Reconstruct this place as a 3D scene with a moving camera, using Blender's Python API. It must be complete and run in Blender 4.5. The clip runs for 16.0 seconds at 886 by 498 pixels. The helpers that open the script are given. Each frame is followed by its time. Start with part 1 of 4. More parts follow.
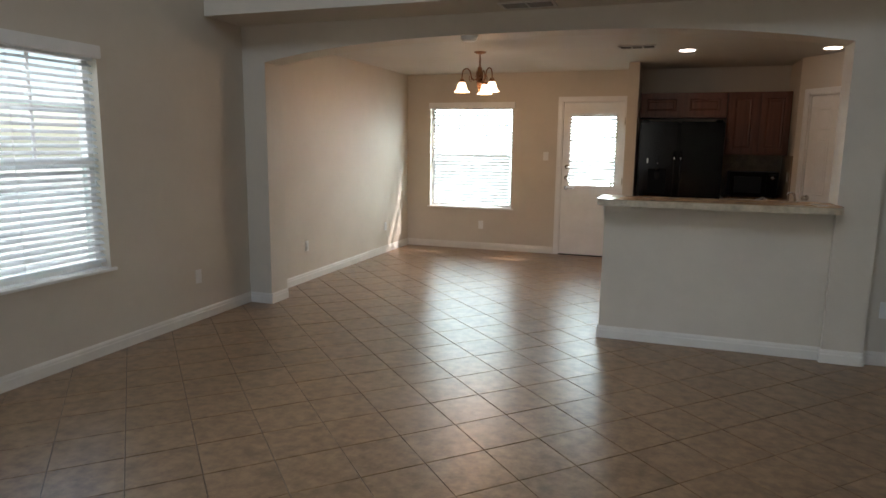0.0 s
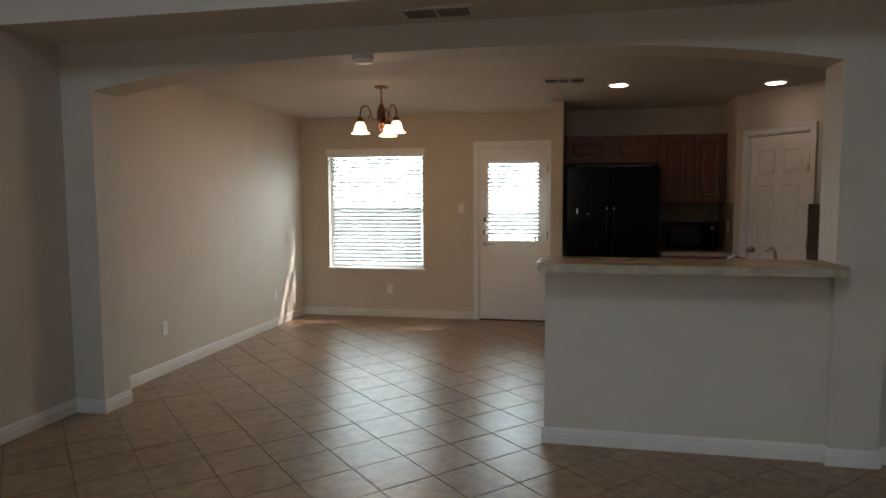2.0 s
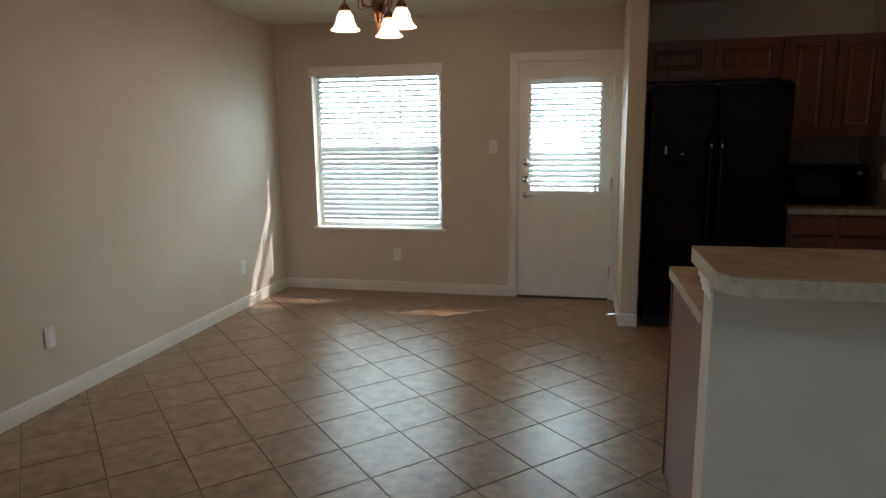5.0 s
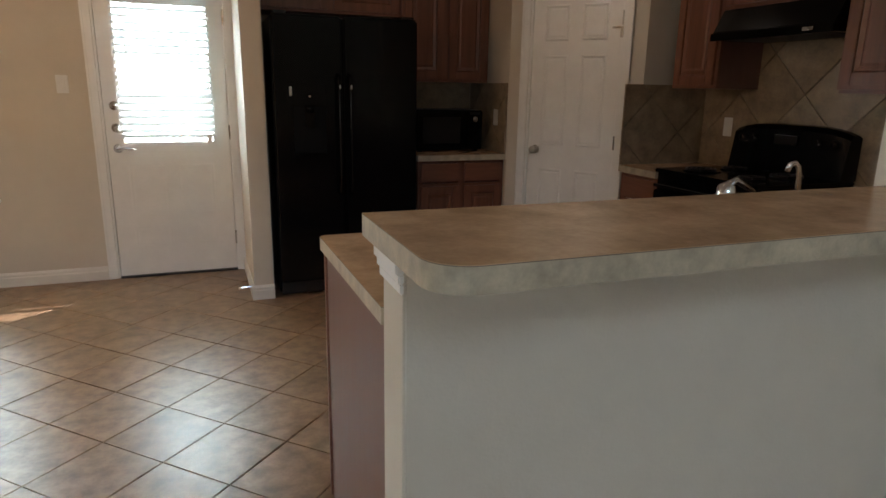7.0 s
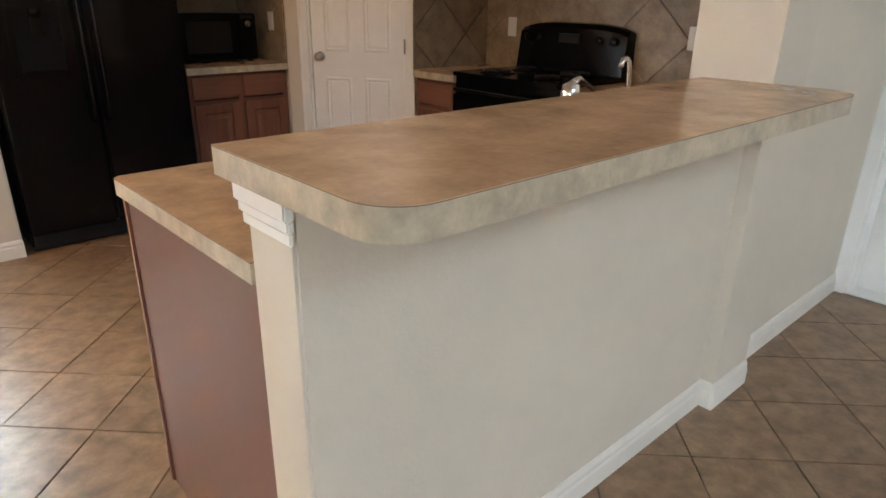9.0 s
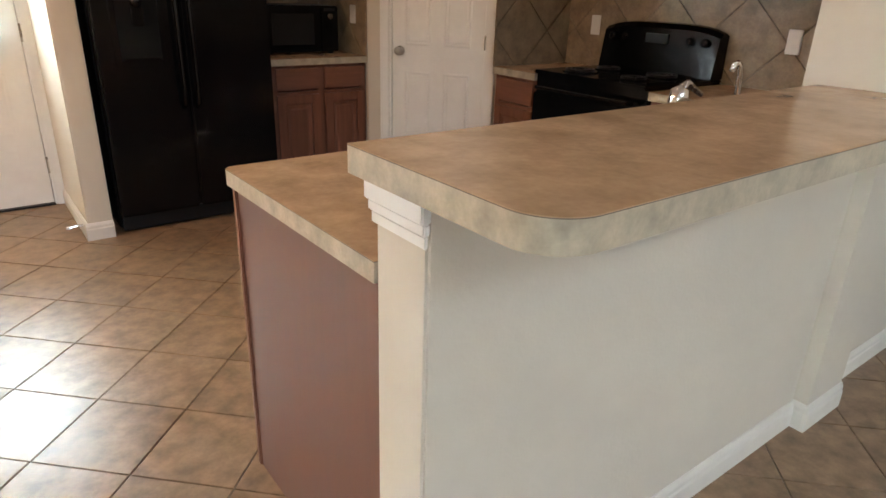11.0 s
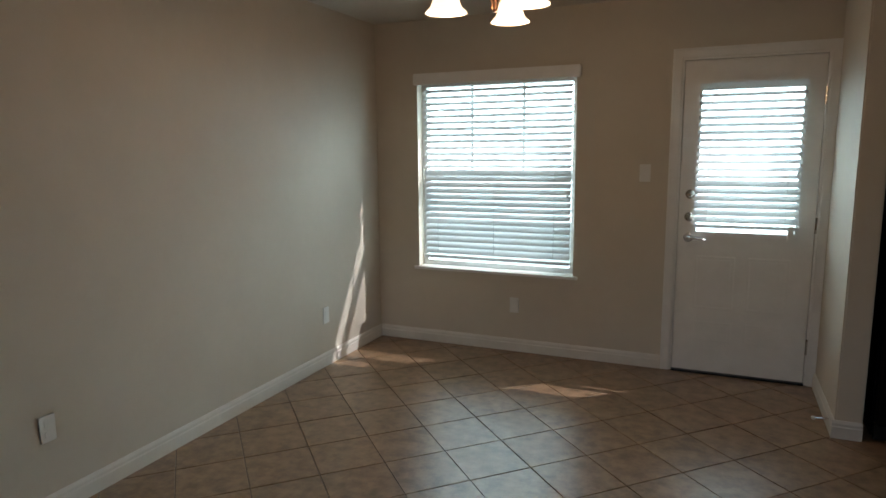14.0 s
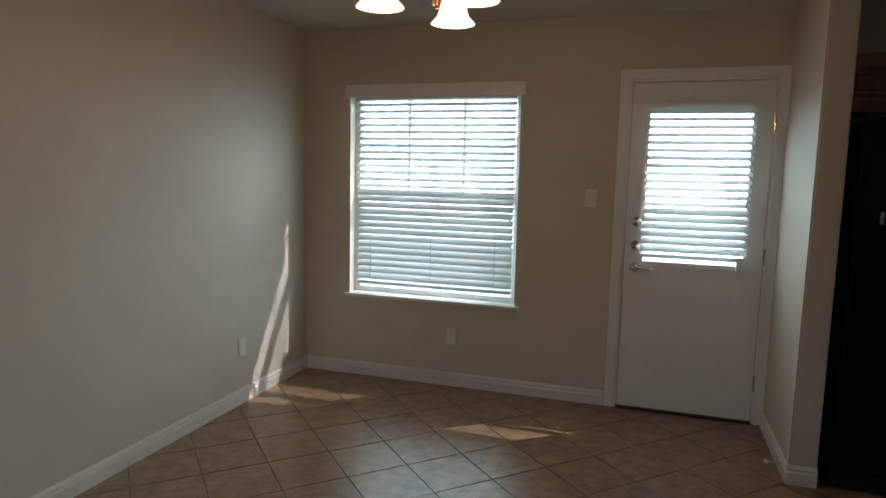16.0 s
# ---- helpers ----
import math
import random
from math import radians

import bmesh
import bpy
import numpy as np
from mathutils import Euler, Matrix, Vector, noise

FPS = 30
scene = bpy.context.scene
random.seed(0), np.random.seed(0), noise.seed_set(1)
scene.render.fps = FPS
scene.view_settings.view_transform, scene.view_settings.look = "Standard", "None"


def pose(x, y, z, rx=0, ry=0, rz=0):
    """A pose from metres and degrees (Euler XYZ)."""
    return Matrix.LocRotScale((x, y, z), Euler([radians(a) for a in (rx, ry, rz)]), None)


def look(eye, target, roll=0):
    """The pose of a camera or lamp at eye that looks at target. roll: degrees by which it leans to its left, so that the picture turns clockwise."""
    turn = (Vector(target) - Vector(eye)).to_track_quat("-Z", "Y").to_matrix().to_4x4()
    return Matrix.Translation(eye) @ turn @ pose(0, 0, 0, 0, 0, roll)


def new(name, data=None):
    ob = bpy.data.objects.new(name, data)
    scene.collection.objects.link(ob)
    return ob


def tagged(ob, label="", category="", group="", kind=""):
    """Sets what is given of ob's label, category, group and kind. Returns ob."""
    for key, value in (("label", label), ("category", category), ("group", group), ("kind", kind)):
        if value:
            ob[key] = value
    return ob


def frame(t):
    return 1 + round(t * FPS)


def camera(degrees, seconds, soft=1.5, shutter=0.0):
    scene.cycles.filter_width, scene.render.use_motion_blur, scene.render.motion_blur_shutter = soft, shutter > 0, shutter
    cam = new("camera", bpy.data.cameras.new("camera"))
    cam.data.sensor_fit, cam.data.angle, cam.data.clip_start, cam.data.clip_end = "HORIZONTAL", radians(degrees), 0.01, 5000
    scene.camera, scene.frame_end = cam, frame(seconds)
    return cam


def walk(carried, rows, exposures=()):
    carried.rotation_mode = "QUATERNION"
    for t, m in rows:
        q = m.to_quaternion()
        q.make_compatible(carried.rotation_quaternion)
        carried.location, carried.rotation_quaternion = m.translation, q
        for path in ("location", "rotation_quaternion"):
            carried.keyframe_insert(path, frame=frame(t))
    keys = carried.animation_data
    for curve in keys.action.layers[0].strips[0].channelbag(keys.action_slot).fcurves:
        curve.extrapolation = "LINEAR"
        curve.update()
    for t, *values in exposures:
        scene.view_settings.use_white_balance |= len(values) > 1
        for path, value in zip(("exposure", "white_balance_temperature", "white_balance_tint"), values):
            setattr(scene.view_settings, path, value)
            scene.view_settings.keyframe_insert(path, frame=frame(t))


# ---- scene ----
cam = camera(69.5, 16.0)
EXPOSURE = [(0.0, 0.88, 6850, 23), (0.5, 0.76, 6850, 23), (1.5, 0.48, 6850, 23), (3.0, 0.32, 6800, 22), (5.5, 0.28, 6500, 18), (6.3, 0.42, 6550, 19), (7.0, 1.12, 6750, 20),
            (8.0, 1.92, 6900, 22), (8.5, 2.15, 6950, 23), (11.0, 2.25, 7000, 22), (12.5, 1.62, 6700, 19), (13.2, 0.4, 6450, 16), (14.0, -0.12, 6300, 15), (15.0, -0.28, 6300, 15), (16.0, -0.28, 6300, 15)]
PATH = [
    (0, (1.099, 2.97, 1.462), (0.451, 4.835, 1.142), 0.7),
    (0.5, (1.015, 3.214, 1.452), (0.377, 5.087, 1.161), 0.4),
    (1, (1.018, 3.542, 1.455), (0.394, 5.431, 1.247), 0.6),
    (1.5, (0.89, 3.839, 1.464), (0.412, 5.773, 1.282), 1.0),
    (2, (0.813, 4.177, 1.447), (0.42, 6.132, 1.291), -0.2),
    (2.5, (0.735, 4.474, 1.476), (0.275, 6.414, 1.315), -0.5),
    (3, (0.602, 4.837, 1.432), (0.099, 6.761, 1.218), -0.1),
    (5.3, (0.289, 6.177, 1.429), (-0.095, 8.108, 1.08), -0.7),
    (5.5, (0.283, 6.233, 1.426), (0.015, 8.19, 1.108), -0.1),
    (6, (0.283, 6.512, 1.412), (0.411, 8.486, 1.116), 0.9),
    (6.5, (0.271, 6.685, 1.374), (0.803, 8.583, 1.036), 1.1),
    (7, (0.326, 6.831, 1.348), (1.019, 8.643, 0.861), 1.0),
    (7.5, (0.375, 6.923, 1.327), (1.15, 8.672, 0.744), 0.7),
    (8, (0.335, 7.032, 1.338), (1.365, 8.617, 0.685), 1.3),
    (8.5, (0.272, 7.142, 1.319), (1.51, 8.554, 0.63), 1.2),
    (8.7, (0.255, 7.138, 1.313), (1.515, 8.513, 0.59), 0.8),
    (10.8, (0.186, 7.193, 1.326), (1.358, 8.618, 0.553), 1.9),
    (11, (0.157, 7.23, 1.323), (1.288, 8.697, 0.569), 1.9),
    (11.5, (0.24, 7.262, 1.353), (1.059, 8.968, 0.703), 0.7),
    (12, (0.241, 7.3, 1.369), (0.749, 9.159, 0.833), 0.5),
    (12.5, (0.186, 7.284, 1.397), (0.371, 9.224, 0.949), 0.7),
    (13, (0.107, 7.268, 1.418), (-0.145, 9.217, 1.049), 0.2),
    (13.5, (0.11, 7.248, 1.443), (-0.618, 9.084, 1.126), -1.6),
    (14, (-0.012, 7.249, 1.502), (-0.798, 9.062, 1.194), -0.5),
    (14.5, (-0.166, 7.278, 1.522), (-0.877, 9.141, 1.369), 0.6),
    (15, (-0.215, 7.285, 1.543), (-0.927, 9.154, 1.485), 1.4),
    (15.5, (-0.207, 7.36, 1.469), (-0.91, 9.224, 1.295), 1.8),
    (16, (-0.125, 7.578, 1.478), (-0.73, 9.47, 1.239), 1.3),
]
walk(cam, [(t, look(eye, target, roll)) for t, eye, target, roll in PATH], EXPOSURE)

# light: the sky outside, a high sun over the back yard, and the lamps of the rooms
world = bpy.data.worlds.new("sky")
scene.world = world
world.use_nodes = True
SUN_WAY = Vector((-0.80, -0.56, -1.0))
wn = world.node_tree.nodes
sky = wn.new("ShaderNodeTexSky")
sky.sky_type, sky.sun_disc = "NISHITA", False
sky.sun_elevation = math.atan2(1.0, math.hypot(0.80, 0.56))
sky.sun_rotation = math.atan2(0.80, 0.56)
world.node_tree.links.new(sky.outputs[0], wn["Background"].inputs[0])
wn["Background"].inputs[1].default_value = 0.15
sun = new("sun", bpy.data.lights.new("sun", "SUN"))
sun.data.energy, sun.data.angle, sun.data.color = 5.0, radians(0.5), (1.0, 0.985, 0.95)
sun.rotation_euler = SUN_WAY.to_track_quat("-Z", "Y").to_euler()


def area_lamp(name, eye, target, w, h, power, color):
    ob = new(name, bpy.data.lights.new(name, "AREA"))
    ob.data.shape, ob.data.size, ob.data.size_y = "RECTANGLE", w, h
    ob.data.energy, ob.data.color = power, color
    ob.matrix_world = look(eye, target)
    return ob


def point_lamp(name, at, power, color, radius=0.04):
    ob = new(name, bpy.data.lights.new(name, "POINT"))
    ob.data.energy, ob.data.color, ob.data.shadow_soft_size = power, color, radius
    ob.location = at
    return ob


# plan, in metres
XL, XR = -2.505, 3.60          # left and right walls of the living room
YB, YF = 1.30, 11.715         # back wall of the living room, far wall
CEIL, HIGH = 2.45, 6.20        # low ceiling, two-storey ceiling
SOFFIT_Y, SOFFIT_Z = 7.41, 2.468
ARCH_Y0, ARCH_Y1 = 7.885, 8.14
PIL_L, PIL_R0, PIL_R1 = -2.275, 2.19, 2.44
BAR_X0, BAR_WY0, BAR_WY1 = 0.668, 7.93, 8.075
KX = 3.47                      # kitchen's stove wall
STUB_X0, STUB_X1, STUB_Y = 0.60, 0.725, 10.94
P1, P2 = Vector((2.41, 11.03, 0)), Vector((2.965, 10.26, 0))  # diagonal pantry wall

COOL = (0.60, 0.84, 1.0)
# weak fill lamp added at an assumed low opening behind the camera
area_lamp("back_fill_light", (-0.6, YB + 0.02, 1.5), (-0.6, 5, 1.3), 2.4, 1.5, 2, COOL)
area_lamp("upper_window_light", (-0.4, YB + 0.02, 5.15), (0.6, 7.9, 1.4), 3.0, 1.4, 36, COOL)


# ---- materials ----
def mat(name, color, rough=0.5, metal=0.0, var=0.06, scale=6.0, bump=0.0, bump_scale=120.0, spec=0.5, coat=0.0, obj_var=0.0, dark=None, stain=0.0, own_grain=False, detail=6, wide=0.18):
    m = bpy.data.materials.new(name)
    m.use_nodes = True
    nt = m.node_tree
    N, L = nt.nodes, nt.links
    b = N["Principled BSDF"]
    b.inputs["Metallic"].default_value = metal
    b.inputs["Specular IOR Level"].default_value = spec
    b.inputs["Coat Weight"].default_value = coat
    co = N.new("ShaderNodeTexCoord")
    place = co.outputs["Object"]
    if own_grain:
        each, scl, add = N.new("ShaderNodeObjectInfo"), N.new("ShaderNodeVectorMath"), N.new("ShaderNodeVectorMath")
        scl.operation, add.operation = "MULTIPLY", "ADD"
        scl.inputs[1].default_value = (17.0, 9.0, 5.0)
        L.new(each.outputs["Random"], scl.inputs[0])
        L.new(place, add.inputs[0])
        L.new(scl.outputs[0], add.inputs[1])
        place = add.outputs[0]
    n1 = N.new("ShaderNodeTexNoise")
    n1.inputs["Scale"].default_value, n1.inputs["Detail"].default_value, n1.inputs["Roughness"].default_value = scale, detail, 0.6 if detail > 3 else 0.42
    L.new(place, n1.inputs["Vector"])
    ramp = N.new("ShaderNodeValToRGB")
    lo = dark or tuple(c * (1 - 2.2 * var) for c in color)
    hi = tuple(min(1, c * (1 + 1.2 * var)) for c in color)
    ramp.color_ramp.elements[0].position, ramp.color_ramp.elements[0].color = 0.5 - wide, (*lo, 1)
    ramp.color_ramp.elements[1].position, ramp.color_ramp.elements[1].color = 0.5 + wide, (*hi, 1)
    L.new(n1.outputs["Fac"], ramp.inputs[0])
    out = ramp.outputs[0]
    n2 = N.new("ShaderNodeTexNoise")
    n2.inputs["Scale"].default_value, n2.inputs["Detail"].default_value = scale * 9, 4
    L.new(place, n2.inputs["Vector"])
    fine = N.new("ShaderNodeMapRange")
    fine.inputs[3].default_value, fine.inputs[4].default_value = 1 - var - stain, 1 + var
    L.new(n2.outputs["Fac"], fine.inputs[0])
    mul = N.new("ShaderNodeMix")
    mul.data_type, mul.blend_type = "RGBA", "MULTIPLY"
    mul.inputs[0].default_value = 1.0
    L.new(out, mul.inputs[6])
    L.new(fine.outputs[0], mul.inputs[7])
    out = mul.outputs[2]
    if obj_var:
        info = N.new("ShaderNodeObjectInfo")
        mr = N.new("ShaderNodeMapRange")
        mr.inputs[3].default_value, mr.inputs[4].default_value = 1 - obj_var, 1 + obj_var
        L.new(info.outputs["Random"], mr.inputs[0])
        m2 = N.new("ShaderNodeMix")
        m2.data_type, m2.blend_type = "RGBA", "MULTIPLY"
        m2.inputs[0].default_value = 1.0
        L.new(out, m2.inputs[6])
        L.new(mr.outputs[0], m2.inputs[7])
        out = m2.outputs[2]
    L.new(out, b.inputs["Base Color"])
    rr = N.new("ShaderNodeMapRange")
    rr.inputs[3].default_value, rr.inputs[4].default_value = max(0.02, rough - 0.06), min(1, rough + 0.06)
    L.new(n1.outputs["Fac"], rr.inputs[0])
    L.new(rr.outputs[0], b.inputs["Roughness"])
    if bump:
        n3 = N.new("ShaderNodeTexNoise")
        n3.inputs["Scale"].default_value, n3.inputs["Detail"].default_value = bump_scale, 3
        L.new(place, n3.inputs["Vector"])
        bp = N.new("ShaderNodeBump")
        bp.inputs["Strength"].default_value, bp.inputs["Distance"].default_value = bump, 0.003
        L.new(n3.outputs["Fac"], bp.inputs["Height"])
        L.new(bp.outputs[0], b.inputs["Normal"])
    return m


def wood(name, color, rough=0.4, axis="Z", var=0.12):
    m = mat(name, color, rough, var=var, scale=3)
    nt = m.node_tree
    N, L = nt.nodes, nt.links
    co = next(n for n in N if n.type == "TEX_COORD")
    mp = N.new("ShaderNodeMapping")
    mp.inputs["Scale"].default_value = {"Z": (9, 9, 0.7), "X": (0.7, 9, 9), "Y": (9, 0.7, 9)}[axis]
    L.new(co.outputs["Object"], mp.inputs[0])
    for n in [n for n in N if n.type == "TEX_NOISE"]:
        L.new(mp.outputs[0], n.inputs["Vector"])
    return m


def glow(name, color, strength, base=(0.9, 0.85, 0.75)):
    m = bpy.data.materials.new(name)
    m.use_nodes = True
    b = m.node_tree.nodes["Principled BSDF"]
    b.inputs["Base Color"].default_value = (*base, 1)
    b.inputs["Emission Color"].default_value = (*color, 1)
    b.inputs["Emission Strength"].default_value = strength
    b.inputs["Roughness"].default_value = 0.4
    return m


def glass_mat():
    m = bpy.data.materials.new("window_glass")
    m.use_nodes = True
    b = m.node_tree.nodes["Principled BSDF"]
    b.inputs["Transmission Weight"].default_value = 1.0
    b.inputs["Roughness"].default_value = 0.0
    b.inputs["IOR"].default_value = 1.1
    b.inputs["Base Color"].default_value = (0.84, 0.97, 0.965, 1)
    return m


PAINT = mat("wall_paint", (0.61, 0.548, 0.455), 0.62, var=0.02, scale=2.5, bump=0.25, bump_scale=90, spec=0.3)
CEILP = mat("ceiling_paint", (0.64, 0.60, 0.53), 0.8, var=0.02, scale=2.0, bump=0.4, bump_scale=70, spec=0.2)
TRIM = mat("white_trim", (0.80, 0.79, 0.76), 0.35, var=0.02, scale=8)
BASEP = mat("baseboard_paint", (0.71, 0.675, 0.61), 0.4, var=0.03, scale=6)
NICHE = mat("dark_niche_plastic", (0.003, 0.003, 0.003), 0.55, var=0.05, spec=0.12)
DOORW = mat("white_door_paint", (0.80, 0.785, 0.75), 0.38, var=0.025, scale=5)
TILE = mat("floor_tile", (0.288, 0.182, 0.107), 0.33, var=0.07, scale=14, detail=6, wide=0.17, dark=(0.152, 0.092, 0.053), own_grain=True, obj_var=0.05, spec=0.5)
GROUT = mat("floor_grout", (0.13, 0.10, 0.08), 0.85, var=0.15, scale=30)
LAMINATE = mat("laminate_counter", (0.50, 0.325, 0.195), 0.22, var=0.12, scale=8, dark=(0.37, 0.235, 0.135), stain=0.05)
LAM_EDGE = mat("laminate_edge", (0.46, 0.385, 0.28), 0.38, var=0.14, scale=16, dark=(0.31, 0.265, 0.195))
CAB = wood("cabinet_wood", (0.185, 0.074, 0.043), 0.38)
CAB_H = wood("cabinet_wood_across", (0.19, 0.077, 0.045), 0.38, "X")
CABP = wood("cabinet_panel_wood", (0.150, 0.066, 0.046), 0.42, var=0.05)
BLACK = mat("black_appliance", (0.003, 0.0035, 0.004), 0.14, var=0.05, scale=5, spec=0.2)
BLACKM = mat("black_plastic", (0.009, 0.009, 0.009), 0.36, var=0.08, scale=20, spec=0.3)
SPLASH = mat("backsplash_tile", own_grain=True, color=(0.27, 0.20, 0.125), rough=0.33, var=0.17, scale=10, dark=(0.17, 0.12, 0.075), obj_var=0.07)
SPGROUT = mat("backsplash_grout", (0.19, 0.14, 0.092), 0.8, var=0.1, scale=30)
CHROME = mat("chrome", (0.75, 0.75, 0.76), 0.12, metal=1.0, var=0.02)
NICKEL = mat("satin_nickel", (0.50, 0.47, 0.42), 0.28, metal=1.0, var=0.04)
BRONZE = mat("antique_copper", (0.30, 0.15, 0.085), 0.28, metal=1.0, var=0.12, scale=20)
PLASTIC = mat("white_plastic", (0.78, 0.77, 0.73), 0.35, var=0.02)
SLAT = mat("blind_slat", (0.72, 0.74, 0.74), 0.45, var=0.02, scale=4)
def translucent(m, share_):
    """Let thin slats pass some of the light that falls on them."""
    N, L = m.node_tree.nodes, m.node_tree.links
    b, out = N["Principled BSDF"], N["Material Output"]
    t, mix = N.new("ShaderNodeBsdfTranslucent"), N.new("ShaderNodeMixShader")
    t.inputs[0].default_value = (0.85, 0.88, 0.88, 1)
    mix.inputs[0].default_value = share_
    L.new(b.outputs[0], mix.inputs[1])
    L.new(t.outputs[0], mix.inputs[2])
    L.new(mix.outputs[0], out.inputs[0])


translucent(SLAT, 0.24)
VENTM = mat("vent_metal", (0.62, 0.58, 0.52), 0.45, var=0.05)
# slats darker than the frame: the shade of tilted slats put into their colour
VENTS = mat("vent_slat_shaded", (0.27, 0.245, 0.21), 0.5, var=0.06)
VENTD = mat("vent_dark", (0.06, 0.055, 0.05), 0.8, var=0.1)
SHADE = glow("lamp_shade_glass", (1.0, 0.74, 0.48), 2.0)
BULB = glow("downlight_lens", (1.0, 0.92, 0.80), 6.0)
GLASS = glass_mat()


def screen_mat():
    m = bpy.data.materials.new("insect_screen")
    m.use_nodes = True
    N, L = m.node_tree.nodes, m.node_tree.links
    b, out = N["Principled BSDF"], N["Material Output"]
    b.inputs["Base Color"].default_value, b.inputs["Roughness"].default_value = (0.10, 0.11, 0.11, 1), 0.7
    t, mix = N.new("ShaderNodeBsdfTransparent"), N.new("ShaderNodeMixShader")
    mix.inputs[0].default_value = 0.15
    L.new(t.outputs[0], mix.inputs[1])
    L.new(b.outputs[0], mix.inputs[2])
    L.new(mix.outputs[0], out.inputs[0])
    return m


SCREEN = screen_mat()
SEAM = mat("laminate_seam", (0.12, 0.085, 0.06), 0.5, var=0.1)
STEEL = mat("sink_steel", (0.55, 0.55, 0.55), 0.25, metal=1.0, var=0.04)
CONCRETE = mat("patio_concrete", (0.62, 0.61, 0.58), 0.85, var=0.08, scale=2)
SIDING = mat("exterior_siding", (0.5, 0.46, 0.4), 0.8, var=0.04)
GRASS = mat("dry_ground", (0.34, 0.33, 0.29), 0.9, var=0.25, scale=1.5)


# ---- mesh helpers ----
def part(name, bm, material, parent=None, label="", smooth=False):
    me = bpy.data.meshes.new(name)
    bmesh.ops.recalc_face_normals(bm, faces=bm.faces)
    bm.to_mesh(me)
    bm.free()
    me.materials.append(material)
    if smooth:
        for p in me.polygons:
            p.use_smooth = True
    ob = new(name, me)
    if parent is not None:
        ob.parent = parent
    if label:
        ob["label"] = label
    return ob


def share(name, src, parent, m):
    ob = new(name, src.data)
    ob.parent = parent
    ob.matrix_basis = m
    return ob


def thing(name, label, category, at=(0, 0, 0), rz=0.0, group="", kind=""):
    ob = new(name)
    ob.empty_display_size = 0.1
    ob.matrix_basis = pose(*at, 0, 0, rz)
    return tagged(ob, label, category, group, kind)


def boxes(*bs, bevel=0.0, seg=2, bm=None):
    """Boxes (x0, y0, z0, x1, y1, z1) in one bmesh."""
    bm = bm or bmesh.new()
    for x0, y0, z0, x1, y1, z1 in bs:
        m = Matrix.Translation(((x0 + x1) / 2, (y0 + y1) / 2, (z0 + z1) / 2)) @ Matrix.Diagonal((abs(x1 - x0), abs(y1 - y0), abs(z1 - z0), 1))
        bmesh.ops.create_cube(bm, size=1, matrix=m)
    if bevel:
        bmesh.ops.bevel(bm, geom=bm.edges[:], offset=bevel, segments=seg, affect="EDGES", clamp_overlap=True)
    return bm


def prism(outline, z0, z1, bm=None, bevel=0.0):
    """An upright prism over a plan outline."""
    bm = bm or bmesh.new()
    lo = [bm.verts.new((x, y, z0)) for x, y in outline]
    hi = [bm.verts.new((x, y, z1)) for x, y in outline]
    n = len(outline)
    bm.faces.new(lo[::-1])
    top = bm.faces.new(hi)
    for i in range(n):
        bm.faces.new((lo[i], lo[(i + 1) % n], hi[(i + 1) % n], hi[i]))
    if bevel:
        bmesh.ops.bevel(bm, geom=list(top.edges), offset=bevel, segments=2, affect="EDGES")
    return bm


def lathe(profile, seg=24, bm=None, m=None):
    """A turned shape: profile of (radius, z)."""
    bm = bm or bmesh.new()
    rings = []
    for r, z in profile:
        ring = []
        for i in range(seg):
            a = 2 * math.pi * i / seg
            v = Vector((r * math.cos(a), r * math.sin(a), z))
            ring.append(bm.verts.new(m @ v if m else v))
        rings.append(ring)
    for a, b in zip(rings, rings[1:]):
        for i in range(seg):
            bm.faces.new((a[i], a[(i + 1) % seg], b[(i + 1) % seg], b[i]))
    for ring, flip in ((rings[0], True), (rings[-1], False)):
        bm.faces.new(ring[::-1] if flip else ring)
    return bm


def tube(points, r, seg=10, bm=None):
    """A round bar along a line of points."""
    bm = bm or bmesh.new()
    pts = [Vector(p) for p in points]
    rings = []
    for i, p in enumerate(pts):
        d = (pts[min(i + 1, len(pts) - 1)] - pts[max(i - 1, 0)]).normalized()
        q = d.to_track_quat("Z", "Y").to_matrix()
        rr = r[i] if isinstance(r, (list, tuple)) else r
        rings.append([bm.verts.new(p + q @ Vector((rr * math.cos(2 * math.pi * k / seg), rr * math.sin(2 * math.pi * k / seg), 0))) for k in range(seg)])
    for a, b in zip(rings, rings[1:]):
        q0 = min(range(seg), key=lambda s: (a[0].co - b[s].co).length)
        for k in range(seg):
            bm.faces.new((a[k], a[(k + 1) % seg], b[(k + 1 + q0) % seg], b[(k + q0) % seg]))
    bm.faces.new(rings[0][::-1])
    bm.faces.new(rings[-1])
    return bm


def structure(name, bm, material, label, category):
    return tagged(part(name, bm, material), label, category, kind="structure")


def along(p, q):
    """A frame at p whose x runs to q along the ground."""
    d = q - p
    return pose(p.x, p.y, 0, 0, 0, math.degrees(math.atan2(d.y, d.x))), d.length


# ---- the rooms ----
T = 0.16
